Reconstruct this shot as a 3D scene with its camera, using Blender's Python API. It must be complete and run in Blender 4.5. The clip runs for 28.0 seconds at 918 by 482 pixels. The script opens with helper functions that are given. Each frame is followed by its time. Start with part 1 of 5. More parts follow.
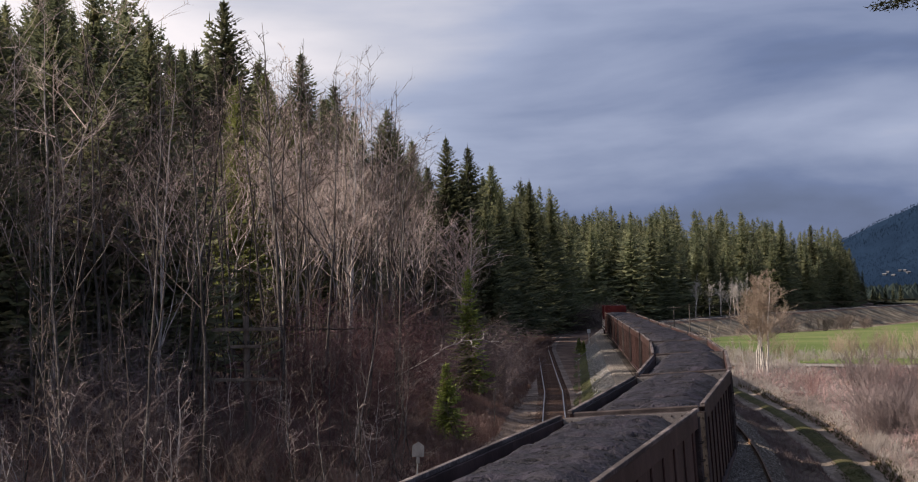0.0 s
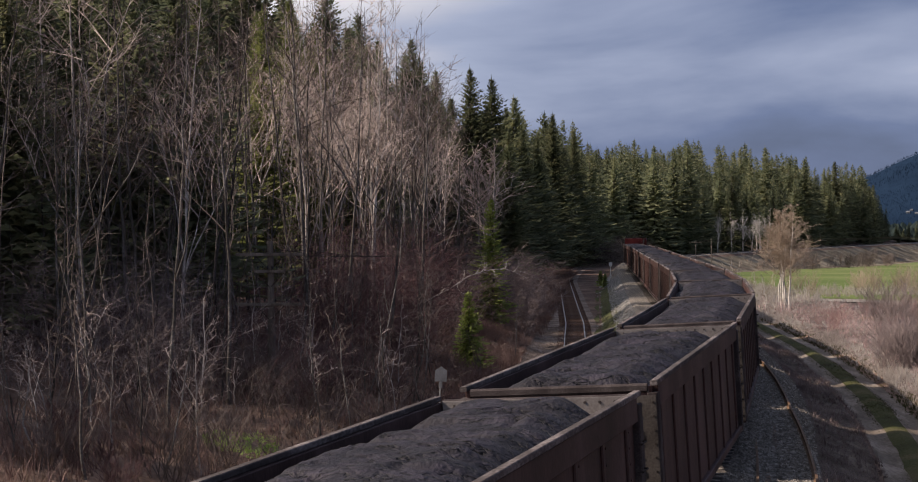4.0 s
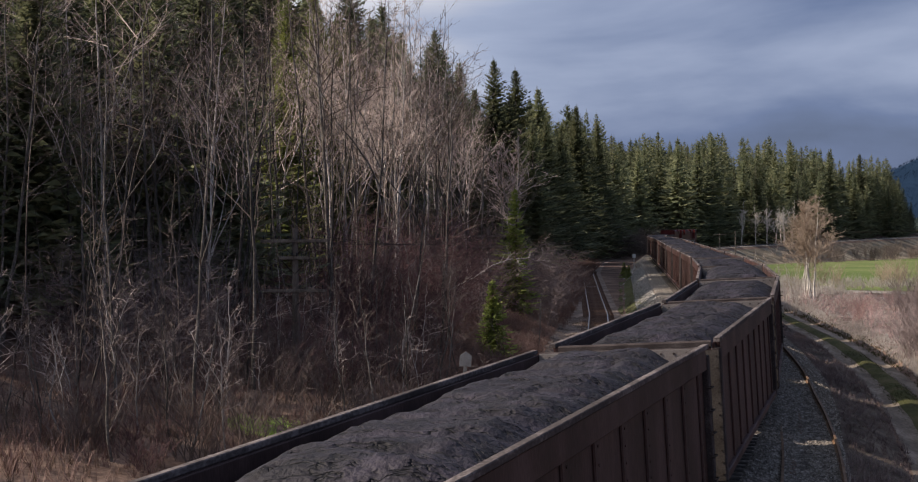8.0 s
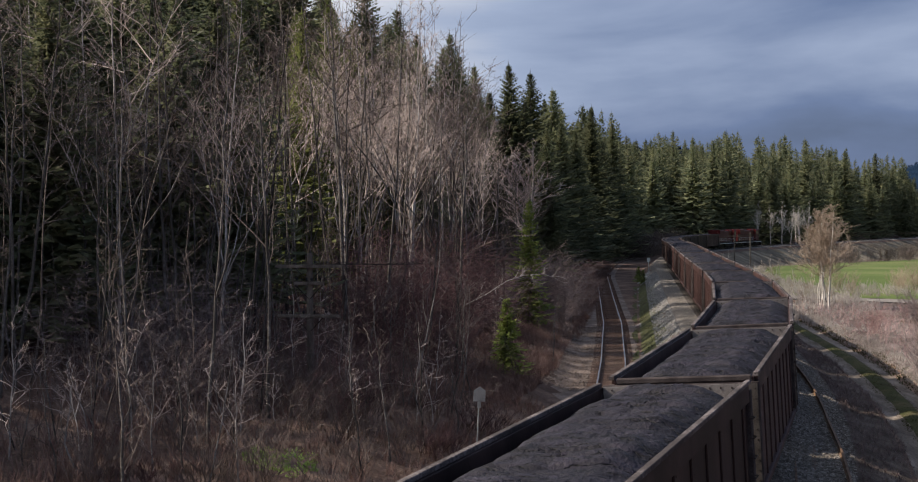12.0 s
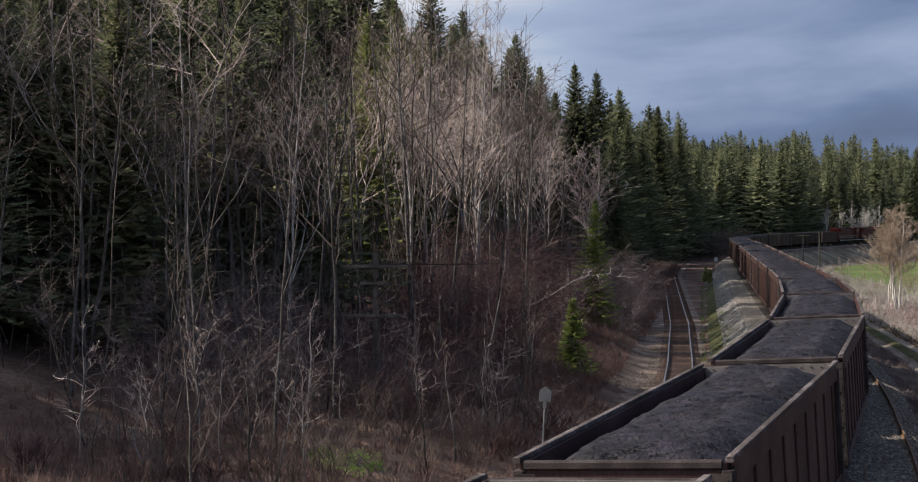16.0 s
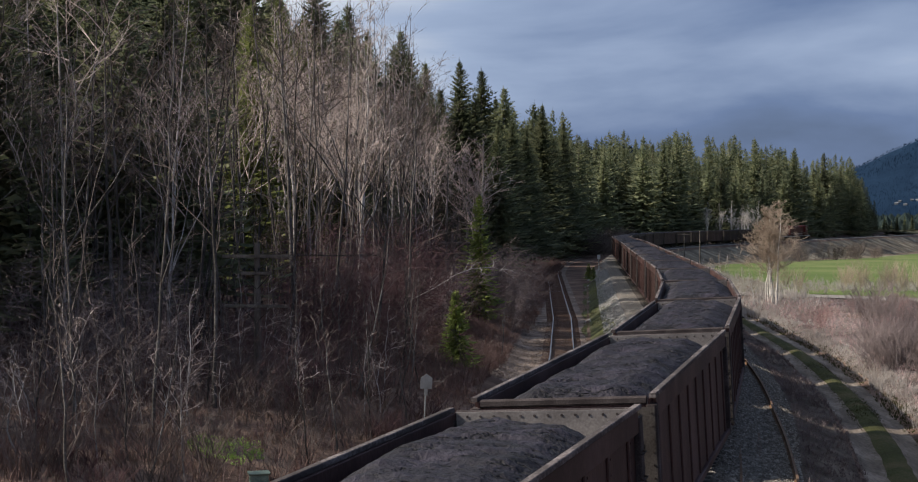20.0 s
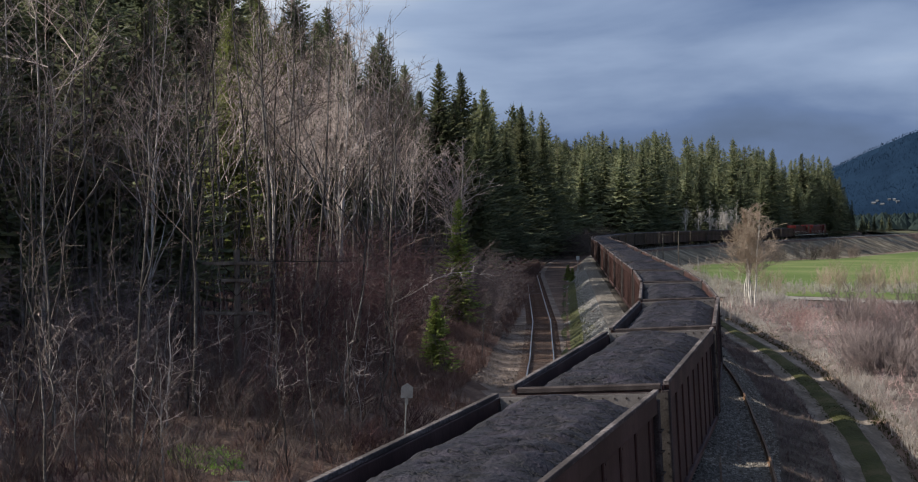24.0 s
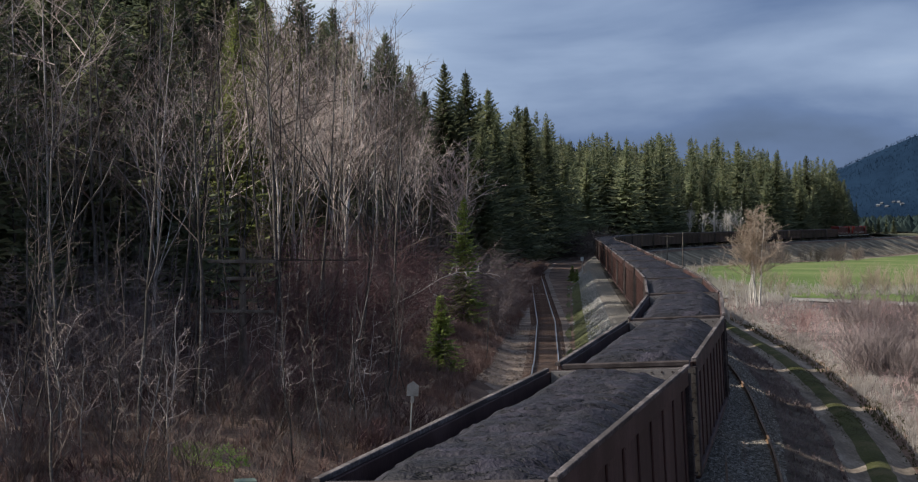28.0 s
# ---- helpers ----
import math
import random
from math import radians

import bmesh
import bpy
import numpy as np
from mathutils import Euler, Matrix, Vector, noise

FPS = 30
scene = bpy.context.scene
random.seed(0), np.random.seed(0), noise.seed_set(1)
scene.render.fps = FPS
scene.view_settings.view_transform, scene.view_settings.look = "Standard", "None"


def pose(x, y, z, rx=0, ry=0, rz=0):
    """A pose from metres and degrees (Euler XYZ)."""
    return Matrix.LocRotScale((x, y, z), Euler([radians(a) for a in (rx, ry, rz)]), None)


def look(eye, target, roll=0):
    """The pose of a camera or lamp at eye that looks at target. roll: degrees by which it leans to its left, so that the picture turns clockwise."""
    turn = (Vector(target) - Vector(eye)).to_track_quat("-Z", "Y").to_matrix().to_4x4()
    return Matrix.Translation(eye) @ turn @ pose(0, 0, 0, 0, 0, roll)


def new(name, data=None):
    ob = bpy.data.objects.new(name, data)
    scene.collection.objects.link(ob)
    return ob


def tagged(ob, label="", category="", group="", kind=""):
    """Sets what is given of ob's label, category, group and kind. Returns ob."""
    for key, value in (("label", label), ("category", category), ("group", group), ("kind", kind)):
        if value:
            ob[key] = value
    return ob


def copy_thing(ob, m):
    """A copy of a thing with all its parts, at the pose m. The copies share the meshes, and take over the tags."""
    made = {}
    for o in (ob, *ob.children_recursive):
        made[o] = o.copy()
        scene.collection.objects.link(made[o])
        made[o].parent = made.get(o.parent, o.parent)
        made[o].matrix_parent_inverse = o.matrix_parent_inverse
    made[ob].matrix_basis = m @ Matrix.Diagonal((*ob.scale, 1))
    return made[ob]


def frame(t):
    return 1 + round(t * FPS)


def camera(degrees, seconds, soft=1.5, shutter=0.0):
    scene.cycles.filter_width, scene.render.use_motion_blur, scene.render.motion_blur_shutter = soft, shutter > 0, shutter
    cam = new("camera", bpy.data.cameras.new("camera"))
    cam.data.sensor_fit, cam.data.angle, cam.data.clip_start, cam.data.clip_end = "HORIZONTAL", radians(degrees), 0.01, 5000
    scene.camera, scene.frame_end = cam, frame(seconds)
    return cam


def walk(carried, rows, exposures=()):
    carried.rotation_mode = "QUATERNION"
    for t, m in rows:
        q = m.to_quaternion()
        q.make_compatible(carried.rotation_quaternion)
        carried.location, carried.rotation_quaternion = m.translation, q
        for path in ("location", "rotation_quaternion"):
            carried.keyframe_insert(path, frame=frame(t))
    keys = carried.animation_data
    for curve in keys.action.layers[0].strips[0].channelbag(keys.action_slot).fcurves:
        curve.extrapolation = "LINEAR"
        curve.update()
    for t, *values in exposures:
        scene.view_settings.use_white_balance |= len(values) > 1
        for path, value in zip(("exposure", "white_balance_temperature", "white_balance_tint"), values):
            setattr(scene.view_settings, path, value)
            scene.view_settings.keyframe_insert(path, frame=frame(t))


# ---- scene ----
import collections


def part(name, data, material, parent, label=""):
    """One mesh object under a thing or a part. data: a mesh or a Geo."""
    mesh = data.mesh(name) if isinstance(data, Geo) else data
    if material and not mesh.materials:
        mesh.materials.append(material)
    ob = new(name, mesh)
    ob.parent = parent
    return tagged(ob, label) if label else ob


class Geo:
    """Vertices and faces gathered in plain lists."""

    def __init__(self):
        self.v, self.f = [], []

    def box(self, x0, x1, y0, y1, z0, z1, m=None):
        n = len(self.v)
        pts = [(x, y, z) for z in (z0, z1) for y in (y0, y1) for x in (x0, x1)]
        self.v += [tuple(m @ Vector(p)) for p in pts] if m else pts
        self.f += [(n, n + 2, n + 3, n + 1), (n + 4, n + 5, n + 7, n + 6), (n, n + 1, n + 5, n + 4),
                   (n + 2, n + 6, n + 7, n + 3), (n, n + 4, n + 6, n + 2), (n + 1, n + 3, n + 7, n + 5)]
        return self

    def bevelled(self, x0, x1, y0, y1, z0, z1, b=0.02, axis=1):
        """A long bar along an axis (0, 1 or 2) with its four long edges cut."""
        lo, hi = (x0, y0, z0), (x1, y1, z1)
        u, w = [k for k in (0, 1, 2) if k != axis]
        ring = [(lo[u] + b, lo[w]), (hi[u] - b, lo[w]), (hi[u], lo[w] + b), (hi[u], hi[w] - b),
                (hi[u] - b, hi[w]), (lo[u] + b, hi[w]), (lo[u], hi[w] - b), (lo[u], lo[w] + b)]
        n = len(self.v)
        for end in (lo[axis], hi[axis]):
            for a, c in ring:
                p = [0, 0, 0]
                p[axis], p[u], p[w] = end, a, c
                self.v.append(tuple(p))
        flip = axis == 1
        quads = [(n + k, n + (k + 1) % 8, n + 8 + (k + 1) % 8, n + 8 + k) for k in range(8)]
        caps = [tuple(n + k for k in reversed(range(8))), tuple(n + 8 + k for k in range(8))]
        self.f += [tuple(reversed(q)) for q in quads + caps] if flip else quads + caps
        return self

    def tube(self, pts, radii, sides=4):
        n = len(self.v)
        pts = [Vector(p) for p in pts]
        for k, p in enumerate(pts):
            way = (pts[min(k + 1, len(pts) - 1)] - pts[max(k - 1, 0)])
            if way.length < 1e-6:
                way = Vector((0, 0, 1))
            way.normalize()
            a = way.cross(Vector((0.31, 0.95, 0.07)))
            if a.length < 1e-3:
                a = way.cross(Vector((1, 0, 0)))
            a.normalize()
            b = way.cross(a)
            for j in range(sides):
                w = 2 * math.pi * j / sides
                self.v.append(tuple(p + (a * math.cos(w) + b * math.sin(w)) * radii[k]))
        for k in range(len(pts) - 1):
            for j in range(sides):
                i0, i1 = n + k * sides + j, n + k * sides + (j + 1) % sides
                self.f.append((i0, i1, i1 + sides, i0 + sides))
        return self

    def twig(self, foot, way, r):
        """A bare shoot: three thin faces that meet in a point."""
        n = len(self.v)
        a = way.cross(Vector((0.31, 0.95, 0.07))).normalized() * r
        b = way.cross(a).normalized() * r
        self.v += [tuple(foot + a), tuple(foot - 0.5 * a + 0.87 * b), tuple(foot - 0.5 * a - 0.87 * b), tuple(foot + way)]
        self.f += [(n, n + 1, n + 3), (n + 1, n + 2, n + 3), (n + 2, n, n + 3)]

    def disc(self, centre, axis, radius, depth, sides=20):
        """A short closed cylinder along x, y or z."""
        n, c = len(self.v), Vector(centre)
        u, w = [k for k in (0, 1, 2) if k != axis]
        for e in (-depth / 2, depth / 2):
            for j in range(sides):
                p = list(c)
                p[axis] += e
                p[u] += radius * math.cos(2 * math.pi * j / sides)
                p[w] += radius * math.sin(2 * math.pi * j / sides)
                self.v.append(tuple(p))
        self.f += [(n + j, n + (j + 1) % sides, n + sides + (j + 1) % sides, n + sides + j) for j in range(sides)]
        self.f += [tuple(n + j for j in reversed(range(sides))), tuple(n + sides + j for j in range(sides))]
        return self

    def add(self, other, m):
        n = len(self.v)
        self.v += [tuple(m @ Vector(p)) for p in other.v]
        self.f += [tuple(i + n for i in q) for q in other.f]
        return self

    def mesh(self, name, smooth=False):
        me = bpy.data.meshes.new(name)
        me.from_pydata(self.v, [], self.f)
        if smooth:
            me.polygons.foreach_set("use_smooth", [True] * len(me.polygons))
        me.update()
        return me


# ---- camera ----
PATH = [  # seconds, x, height, yaw, pitch, roll
    (0.0, 0.12, 6.41, 0.24, 2.05, 1.28),
    (0.1, 0.11, 6.42, 0.30, 1.29, 1.22),
    (0.2, 0.10, 6.44, 0.37, 0.50, 1.16),
    (0.3, 0.09, 6.46, 0.44, 0.32, 1.10),
    (0.4, 0.08, 6.47, 0.50, 0.32, 1.04),
    (0.5, 0.08, 6.50, 0.57, 0.41, 0.98),
    (1.0, 0.07, 6.46, 0.79, 0.29, 0.89),
    (1.5, 0.07, 6.40, 0.39, 0.14, 0.76),
    (2.0, 0.09, 6.28, 0.38, 0.03, 0.75),
    (2.5, 0.08, 6.23, 0.69, -0.09, 0.76),
    (3.0, 0.09, 6.19, 0.70, -0.22, 0.76),
    (3.5, 0.07, 6.20, 0.85, -0.39, 0.68),
    (5.5, -0.05, 6.23, 1.60, -0.56, 0.41),
    (6.0, -0.05, 6.19, 1.73, -0.62, 0.36),
    (6.5, -0.06, 6.13, 1.82, -0.75, 0.36),
    (7.0, -0.06, 6.06, 1.85, -0.75, 0.35),
    (7.5, -0.03, 6.00, 1.89, -0.70, 0.47),
    (8.0, -0.02, 5.98, 1.93, -0.74, 0.51),
    (8.5, -0.02, 5.96, 1.92, -0.73, 0.52),
    (9.0, -0.00, 5.99, 1.95, -0.78, 0.45),
    (9.5, -0.03, 6.10, 1.99, -0.80, 0.43),
    (10.0, -0.03, 6.36, 2.07, -0.81, 0.35),
    (10.5, -0.05, 6.56, 2.18, -0.86, 0.34),
    (11.0, -0.05, 6.71, 2.28, -0.83, 0.44),
    (11.5, -0.04, 6.96, 2.39, -0.91, 0.31),
    (13.5, 0.03, 7.29, 2.75, -0.93, 0.44),
    (14.0, -0.01, 7.28, 3.00, -0.93, 0.35),
    (14.5, -0.01, 7.26, 3.77, -0.92, 0.45),
    (15.0, -0.03, 7.26, 4.64, -0.92, 0.43),
    (15.5, -0.02, 7.22, 4.89, -0.91, 0.43),
    (16.0, -0.00, 7.15, 4.98, -0.91, 0.41),
    (16.5, -0.00, 7.08, 4.97, -0.97, 0.37),
    (17.0, 0.01, 7.00, 4.97, -0.96, 0.38),
    (17.5, 0.01, 6.97, 4.68, -0.95, 0.31),
    (18.0, 0.04, 6.94, 3.56, -0.99, 0.25),
    (18.5, 0.06, 6.89, 2.33, -0.97, 0.25),
    (19.0, 0.08, 6.87, 1.51, -0.99, 0.20),
    (19.5, 0.10, 6.82, 0.99, -0.96, 0.19),
    (20.0, 0.12, 6.79, 0.65, -0.95, 0.19),
    (20.5, 0.12, 6.79, 0.40, -0.98, 0.17),
    (21.0, 0.10, 6.82, 0.21, -0.98, 0.18),
    (21.5, 0.09, 6.82, 0.07, -0.97, 0.17),
    (23.5, 0.10, 7.04, -0.12, -1.00, 0.21),
    (24.0, 0.07, 7.08, -0.15, -0.98, 0.19),
    (24.5, 0.05, 7.11, -0.19, -0.98, 0.06),
    (25.0, 0.03, 7.12, -0.20, -0.97, 0.06),
    (25.5, 0.03, 7.07, -0.18, -0.97, 0.04),
    (26.0, 0.05, 7.07, -0.15, -0.95, 0.05),
    (26.5, 0.04, 7.06, -0.09, -0.99, 0.04),
    (27.0, -0.03, 7.04, -0.06, -1.00, 0.02),
    (27.5, -0.02, 7.01, -0.03, -0.96, -0.02),
    (28.0, -0.00, 7.00, 0.00, -0.94, 0.00),
]
cam = camera(33.8, 28.0, soft=1.1)
walk(cam, [(t, pose(x, 0, z, 90 + pitch, roll, yaw)) for t, x, z, yaw, pitch, roll in PATH],
     [(0.0, 0.16, 7150, 18), (3.0, 0.13, 7200, 18), (11.0, 0.14, 6870, 13), (17.0, 0.18, 6740, 10.5), (22.0, 0.12, 6570, 9), (28.0, 0.12, 6450, 7.5)])

# ---- light ----
SUN_AZIMUTH, SUN_HEIGHT = radians(-91), radians(36.5)   # azimuth from straight ahead, to the right
toward_sun = Vector((math.sin(SUN_AZIMUTH) * math.cos(SUN_HEIGHT), math.cos(SUN_AZIMUTH) * math.cos(SUN_HEIGHT), math.sin(SUN_HEIGHT)))
sun = new("sun", bpy.data.lights.new("sun", "SUN"))
sun.data.energy, sun.data.angle, sun.data.color = 5.0, radians(0.55), (1.0, 0.93, 0.84)
sun.matrix_world = look(toward_sun * 100, (0, 0, 0))
scene.view_settings.exposure = 0.0


def sky():
    world = bpy.data.worlds.new("sky")
    scene.world = world
    world.use_nodes = True
    n, l = world.node_tree.nodes, world.node_tree.links
    n.clear()
    out, back = n.new("ShaderNodeOutputWorld"), n.new("ShaderNodeBackground")
    blue = n.new("ShaderNodeTexSky")
    blue.sky_type, blue.sun_disc = "NISHITA", False
    blue.sun_elevation, blue.sun_rotation = SUN_HEIGHT, SUN_AZIMUTH
    dim = n.new("ShaderNodeMix")
    dim.data_type, dim.blend_type = "RGBA", "MULTIPLY"
    dim.inputs["Factor"].default_value = 1.0
    dim.inputs["B"].default_value = (0.07, 0.07, 0.07, 1)
    l.new(blue.outputs[0], dim.inputs["A"])
    coord, squash = n.new("ShaderNodeTexCoord"), n.new("ShaderNodeMapping")
    squash.inputs["Scale"].default_value = (1.9, 1.9, 8.0)
    squash.inputs["Location"].default_value = (0.3, 0.1, 0.4)
    squash.inputs["Rotation"].default_value = (0, radians(-4), 0)
    l.new(coord.outputs["Generated"], squash.inputs["Vector"])
    puff = n.new("ShaderNodeTexNoise")
    puff.inputs["Scale"].default_value, puff.inputs["Detail"].default_value, puff.inputs["Roughness"].default_value = 1.7, 6.0, 0.50
    puff.inputs["Distortion"].default_value = 0.3
    l.new(squash.outputs[0], puff.inputs["Vector"])
    split = n.new("ShaderNodeSeparateXYZ")
    l.new(coord.outputs["Generated"], split.inputs[0])
    # cloud tone: dark blue-grey low down, a pale band above, brighter on the sun's side, heavy cloud overhead
    rise = n.new("ShaderNodeValToRGB")
    rr = rise.color_ramp
    rr.elements[0].position, rr.elements[0].color = 0.0, (0.20, 0.20, 0.20, 1)
    rr.elements[1].position, rr.elements[1].color = 1.0, (0.47, 0.47, 0.47, 1)
    for at_, v in ((0.05, 0.30), (0.10, 0.48), (0.17, 0.52), (0.27, 0.47), (0.45, 0.44)):
        e = rr.elements.new(at_)
        e.color = (v, v, v, 1)
    l.new(split.outputs["Z"], rise.inputs[0])
    tone = n.new("ShaderNodeValToRGB")
    r = tone.color_ramp
    r.elements[0].position, r.elements[0].color = 0.05, (0.075, 0.11, 0.19, 1)
    r.elements[1].position, r.elements[1].color = 0.85, (0.85, 0.88, 0.95, 1)
    for at_, c in ((0.25, (0.13, 0.192, 0.35, 1)), (0.50, (0.31, 0.395, 0.575, 1)), (0.68, (0.56, 0.62, 0.73, 1))):
        e = r.elements.new(at_)
        e.color = c
    side = n.new("ShaderNodeMath")
    side.operation = "MULTIPLY_ADD"
    l.new(split.outputs["X"], side.inputs[0])
    side.inputs[1].default_value = -0.50
    l.new(rise.outputs[0], side.inputs[2])
    swing = n.new("ShaderNodeMath")
    swing.operation = "MULTIPLY_ADD"
    l.new(puff.outputs["Fac"], swing.inputs[0])
    swing.inputs[1].default_value, swing.inputs[2].default_value = 0.98, -0.49
    # the cloud rims are brightest below the hidden sun
    rim, near = n.new("ShaderNodeVectorMath"), n.new("ShaderNodeMapRange")
    rim.operation = "DOT_PRODUCT"
    rim.inputs[1].default_value = (-0.20, 0.955, 0.22)
    l.new(coord.outputs["Generated"], rim.inputs[0])
    l.new(rim.outputs["Value"], near.inputs["Value"])
    near.inputs["From Min"].default_value, near.inputs["From Max"].default_value = 0.965, 1.0
    near.inputs["To Max"].default_value = 0.16
    glow = n.new("ShaderNodeMath")
    l.new(near.outputs[0], glow.inputs[0])
    l.new(side.outputs[0], glow.inputs[1])
    total = n.new("ShaderNodeMath")
    l.new(swing.outputs[0], total.inputs[0])
    l.new(glow.outputs[0], total.inputs[1])
    l.new(total.outputs[0], tone.inputs[0])
    cover = n.new("ShaderNodeMix")
    cover.data_type = "RGBA"
    cover.inputs["Factor"].default_value = 0.93
    l.new(dim.outputs["Result"], cover.inputs["A"])
    l.new(tone.outputs[0], cover.inputs["B"])
    l.new(cover.outputs["Result"], back.inputs["Color"])
    back.inputs["Strength"].default_value = 1.0
    l.new(back.outputs[0], out.inputs[0])


sky()

# ---- materials ----


def surface(name, colours, scale=3.0, rough=0.8, bump=0.3, fine=40.0, metal=0.0, depth=0.02, spread=0.0, stretch=(1, 1, 1), specular=0.12):
    """Colours blended by coarse noise, broken up by fine noise that also gives relief. spread: how far objects of the kind differ in tone."""
    m = bpy.data.materials.new(name)
    m.use_nodes = True
    n, l = m.node_tree.nodes, m.node_tree.links
    b = n["Principled BSDF"]
    b.inputs["Roughness"].default_value, b.inputs["Metallic"].default_value = rough, metal
    b.inputs["Specular IOR Level"].default_value = specular
    co, mp = n.new("ShaderNodeTexCoord"), n.new("ShaderNodeMapping")
    mp.inputs["Scale"].default_value = stretch
    l.new(co.outputs["Object"], mp.inputs[0])
    big, small = n.new("ShaderNodeTexNoise"), n.new("ShaderNodeTexNoise")
    for t, s, d in ((big, scale, 5), (small, fine, 3)):
        t.inputs["Scale"].default_value, t.inputs["Detail"].default_value = s, d
        l.new(mp.outputs[0], t.inputs["Vector"])
    mixed = n.new("ShaderNodeMath")
    mixed.operation = "MULTIPLY_ADD"
    l.new(small.outputs["Fac"], mixed.inputs[0])
    mixed.inputs[1].default_value = 0.55
    l.new(big.outputs["Fac"], mixed.inputs[2])
    ramp = n.new("ShaderNodeValToRGB")
    r = ramp.color_ramp
    while len(r.elements) < len(colours):
        r.elements.new(0.5)
    for k, c in enumerate(colours):
        r.elements[k].position = 0.52 + 0.5 * k / max(1, len(colours) - 1)
        r.elements[k].color = (*c, 1)
    l.new(mixed.outputs[0], ramp.inputs[0])
    last = ramp.outputs[0]
    if spread:
        info, hsv, f = n.new("ShaderNodeObjectInfo"), n.new("ShaderNodeHueSaturation"), n.new("ShaderNodeMapRange")
        f.inputs["To Min"].default_value, f.inputs["To Max"].default_value = 1 - spread, 1 + spread
        l.new(info.outputs["Random"], f.inputs["Value"])
        l.new(f.outputs[0], hsv.inputs["Value"])
        l.new(last, hsv.inputs["Color"])
        last = hsv.outputs[0]
    l.new(last, b.inputs["Base Color"])
    if bump:
        bp = n.new("ShaderNodeBump")
        bp.inputs["Strength"].default_value, bp.inputs["Distance"].default_value = bump, depth
        l.new(small.outputs["Fac"], bp.inputs["Height"])
        l.new(bp.outputs[0], b.inputs["Normal"])
    return m


def foliage(name, colours, *args, through_light=0.35, **more):
    """A surface that lets part of the light through, as needles and blades do."""
    m = surface(name, colours, *args, **more)
    n, l = m.node_tree.nodes, m.node_tree.links
    out, body = n["Material Output"], n["Principled BSDF"]
    thin, mix = n.new("ShaderNodeBsdfTranslucent"), n.new("ShaderNodeMixShader")
    l.new(body.inputs["Base Color"].links[0].from_socket, thin.inputs["Color"])
    mix.inputs[0].default_value = through_light
    l.new(body.outputs[0], mix.inputs[1])
    l.new(thin.outputs[0], mix.inputs[2])
    l.new(mix.outputs[0], out.inputs[0])
    return m


COAL = surface("coal", [(0.00623, 0.00523, 0.00757), (0.0152, 0.0126, 0.0182), (0.0365, 0.0304, 0.0429)], 1.6, 0.7, 0.9, 13, depth=0.05, specular=0.32)


def add_cracks(m):
    """Clefts across a load of settled coal: relief, with their shade multiplied into the colour."""
    n, l = m.node_tree.nodes, m.node_tree.links
    b = n["Principled BSDF"]
    co, mp, tex = n.new("ShaderNodeTexCoord"), n.new("ShaderNodeMapping"), n.new("ShaderNodeTexNoise")
    mp.inputs["Scale"].default_value = (0.8, 2.6, 1.0)
    tex.inputs["Scale"].default_value, tex.inputs["Detail"].default_value, tex.inputs["Roughness"].default_value = 1.1, 4, 0.6
    l.new(co.outputs["Object"], mp.inputs[0])
    l.new(mp.outputs[0], tex.inputs["Vector"])
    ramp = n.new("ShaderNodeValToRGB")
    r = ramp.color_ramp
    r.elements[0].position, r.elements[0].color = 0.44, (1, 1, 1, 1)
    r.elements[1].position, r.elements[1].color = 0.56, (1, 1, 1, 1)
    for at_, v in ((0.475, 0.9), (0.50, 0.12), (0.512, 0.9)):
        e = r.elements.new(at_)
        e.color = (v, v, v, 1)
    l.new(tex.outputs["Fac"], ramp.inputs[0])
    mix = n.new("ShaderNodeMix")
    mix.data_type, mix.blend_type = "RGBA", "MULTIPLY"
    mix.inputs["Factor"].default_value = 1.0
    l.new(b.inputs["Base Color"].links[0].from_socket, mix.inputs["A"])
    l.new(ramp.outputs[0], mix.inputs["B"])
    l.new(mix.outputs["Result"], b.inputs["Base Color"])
    bump = n.new("ShaderNodeBump")
    bump.inputs["Strength"].default_value, bump.inputs["Distance"].default_value = 0.8, 0.08
    l.new(ramp.outputs[0], bump.inputs["Height"])
    l.new(b.inputs["Normal"].links[0].from_socket, bump.inputs["Normal"])
    l.new(bump.outputs[0], b.inputs["Normal"])


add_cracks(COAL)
POST_PAINT = surface("faded_post_paint", [(0.0324, 0.0266, 0.023), (0.0648, 0.0554, 0.049), (0.101, 0.0878, 0.0792)], 1.4, 0.75, 0.1, 30)
PAINTS = [surface("brown_car_paint", [(0.0291, 0.0167, 0.0151), (0.0612, 0.0362, 0.0331), (0.107, 0.0663, 0.062)], 1.1, 0.6, 0.15, 30, stretch=(1, 1, 0.25)),
          surface("dull_red_car_paint", [(0.0322, 0.0167, 0.0159), (0.0651, 0.0355, 0.0323), (0.107, 0.0631, 0.0586)], 0.9, 0.6, 0.15, 30, stretch=(1, 1, 0.25)),
          surface("dark_maroon_car_paint", [(0.0171, 0.0092, 0.00887), (0.0328, 0.0185, 0.0172), (0.0615, 0.0368, 0.0345)], 1.0, 0.6, 0.15, 30, stretch=(1, 1, 0.25))]
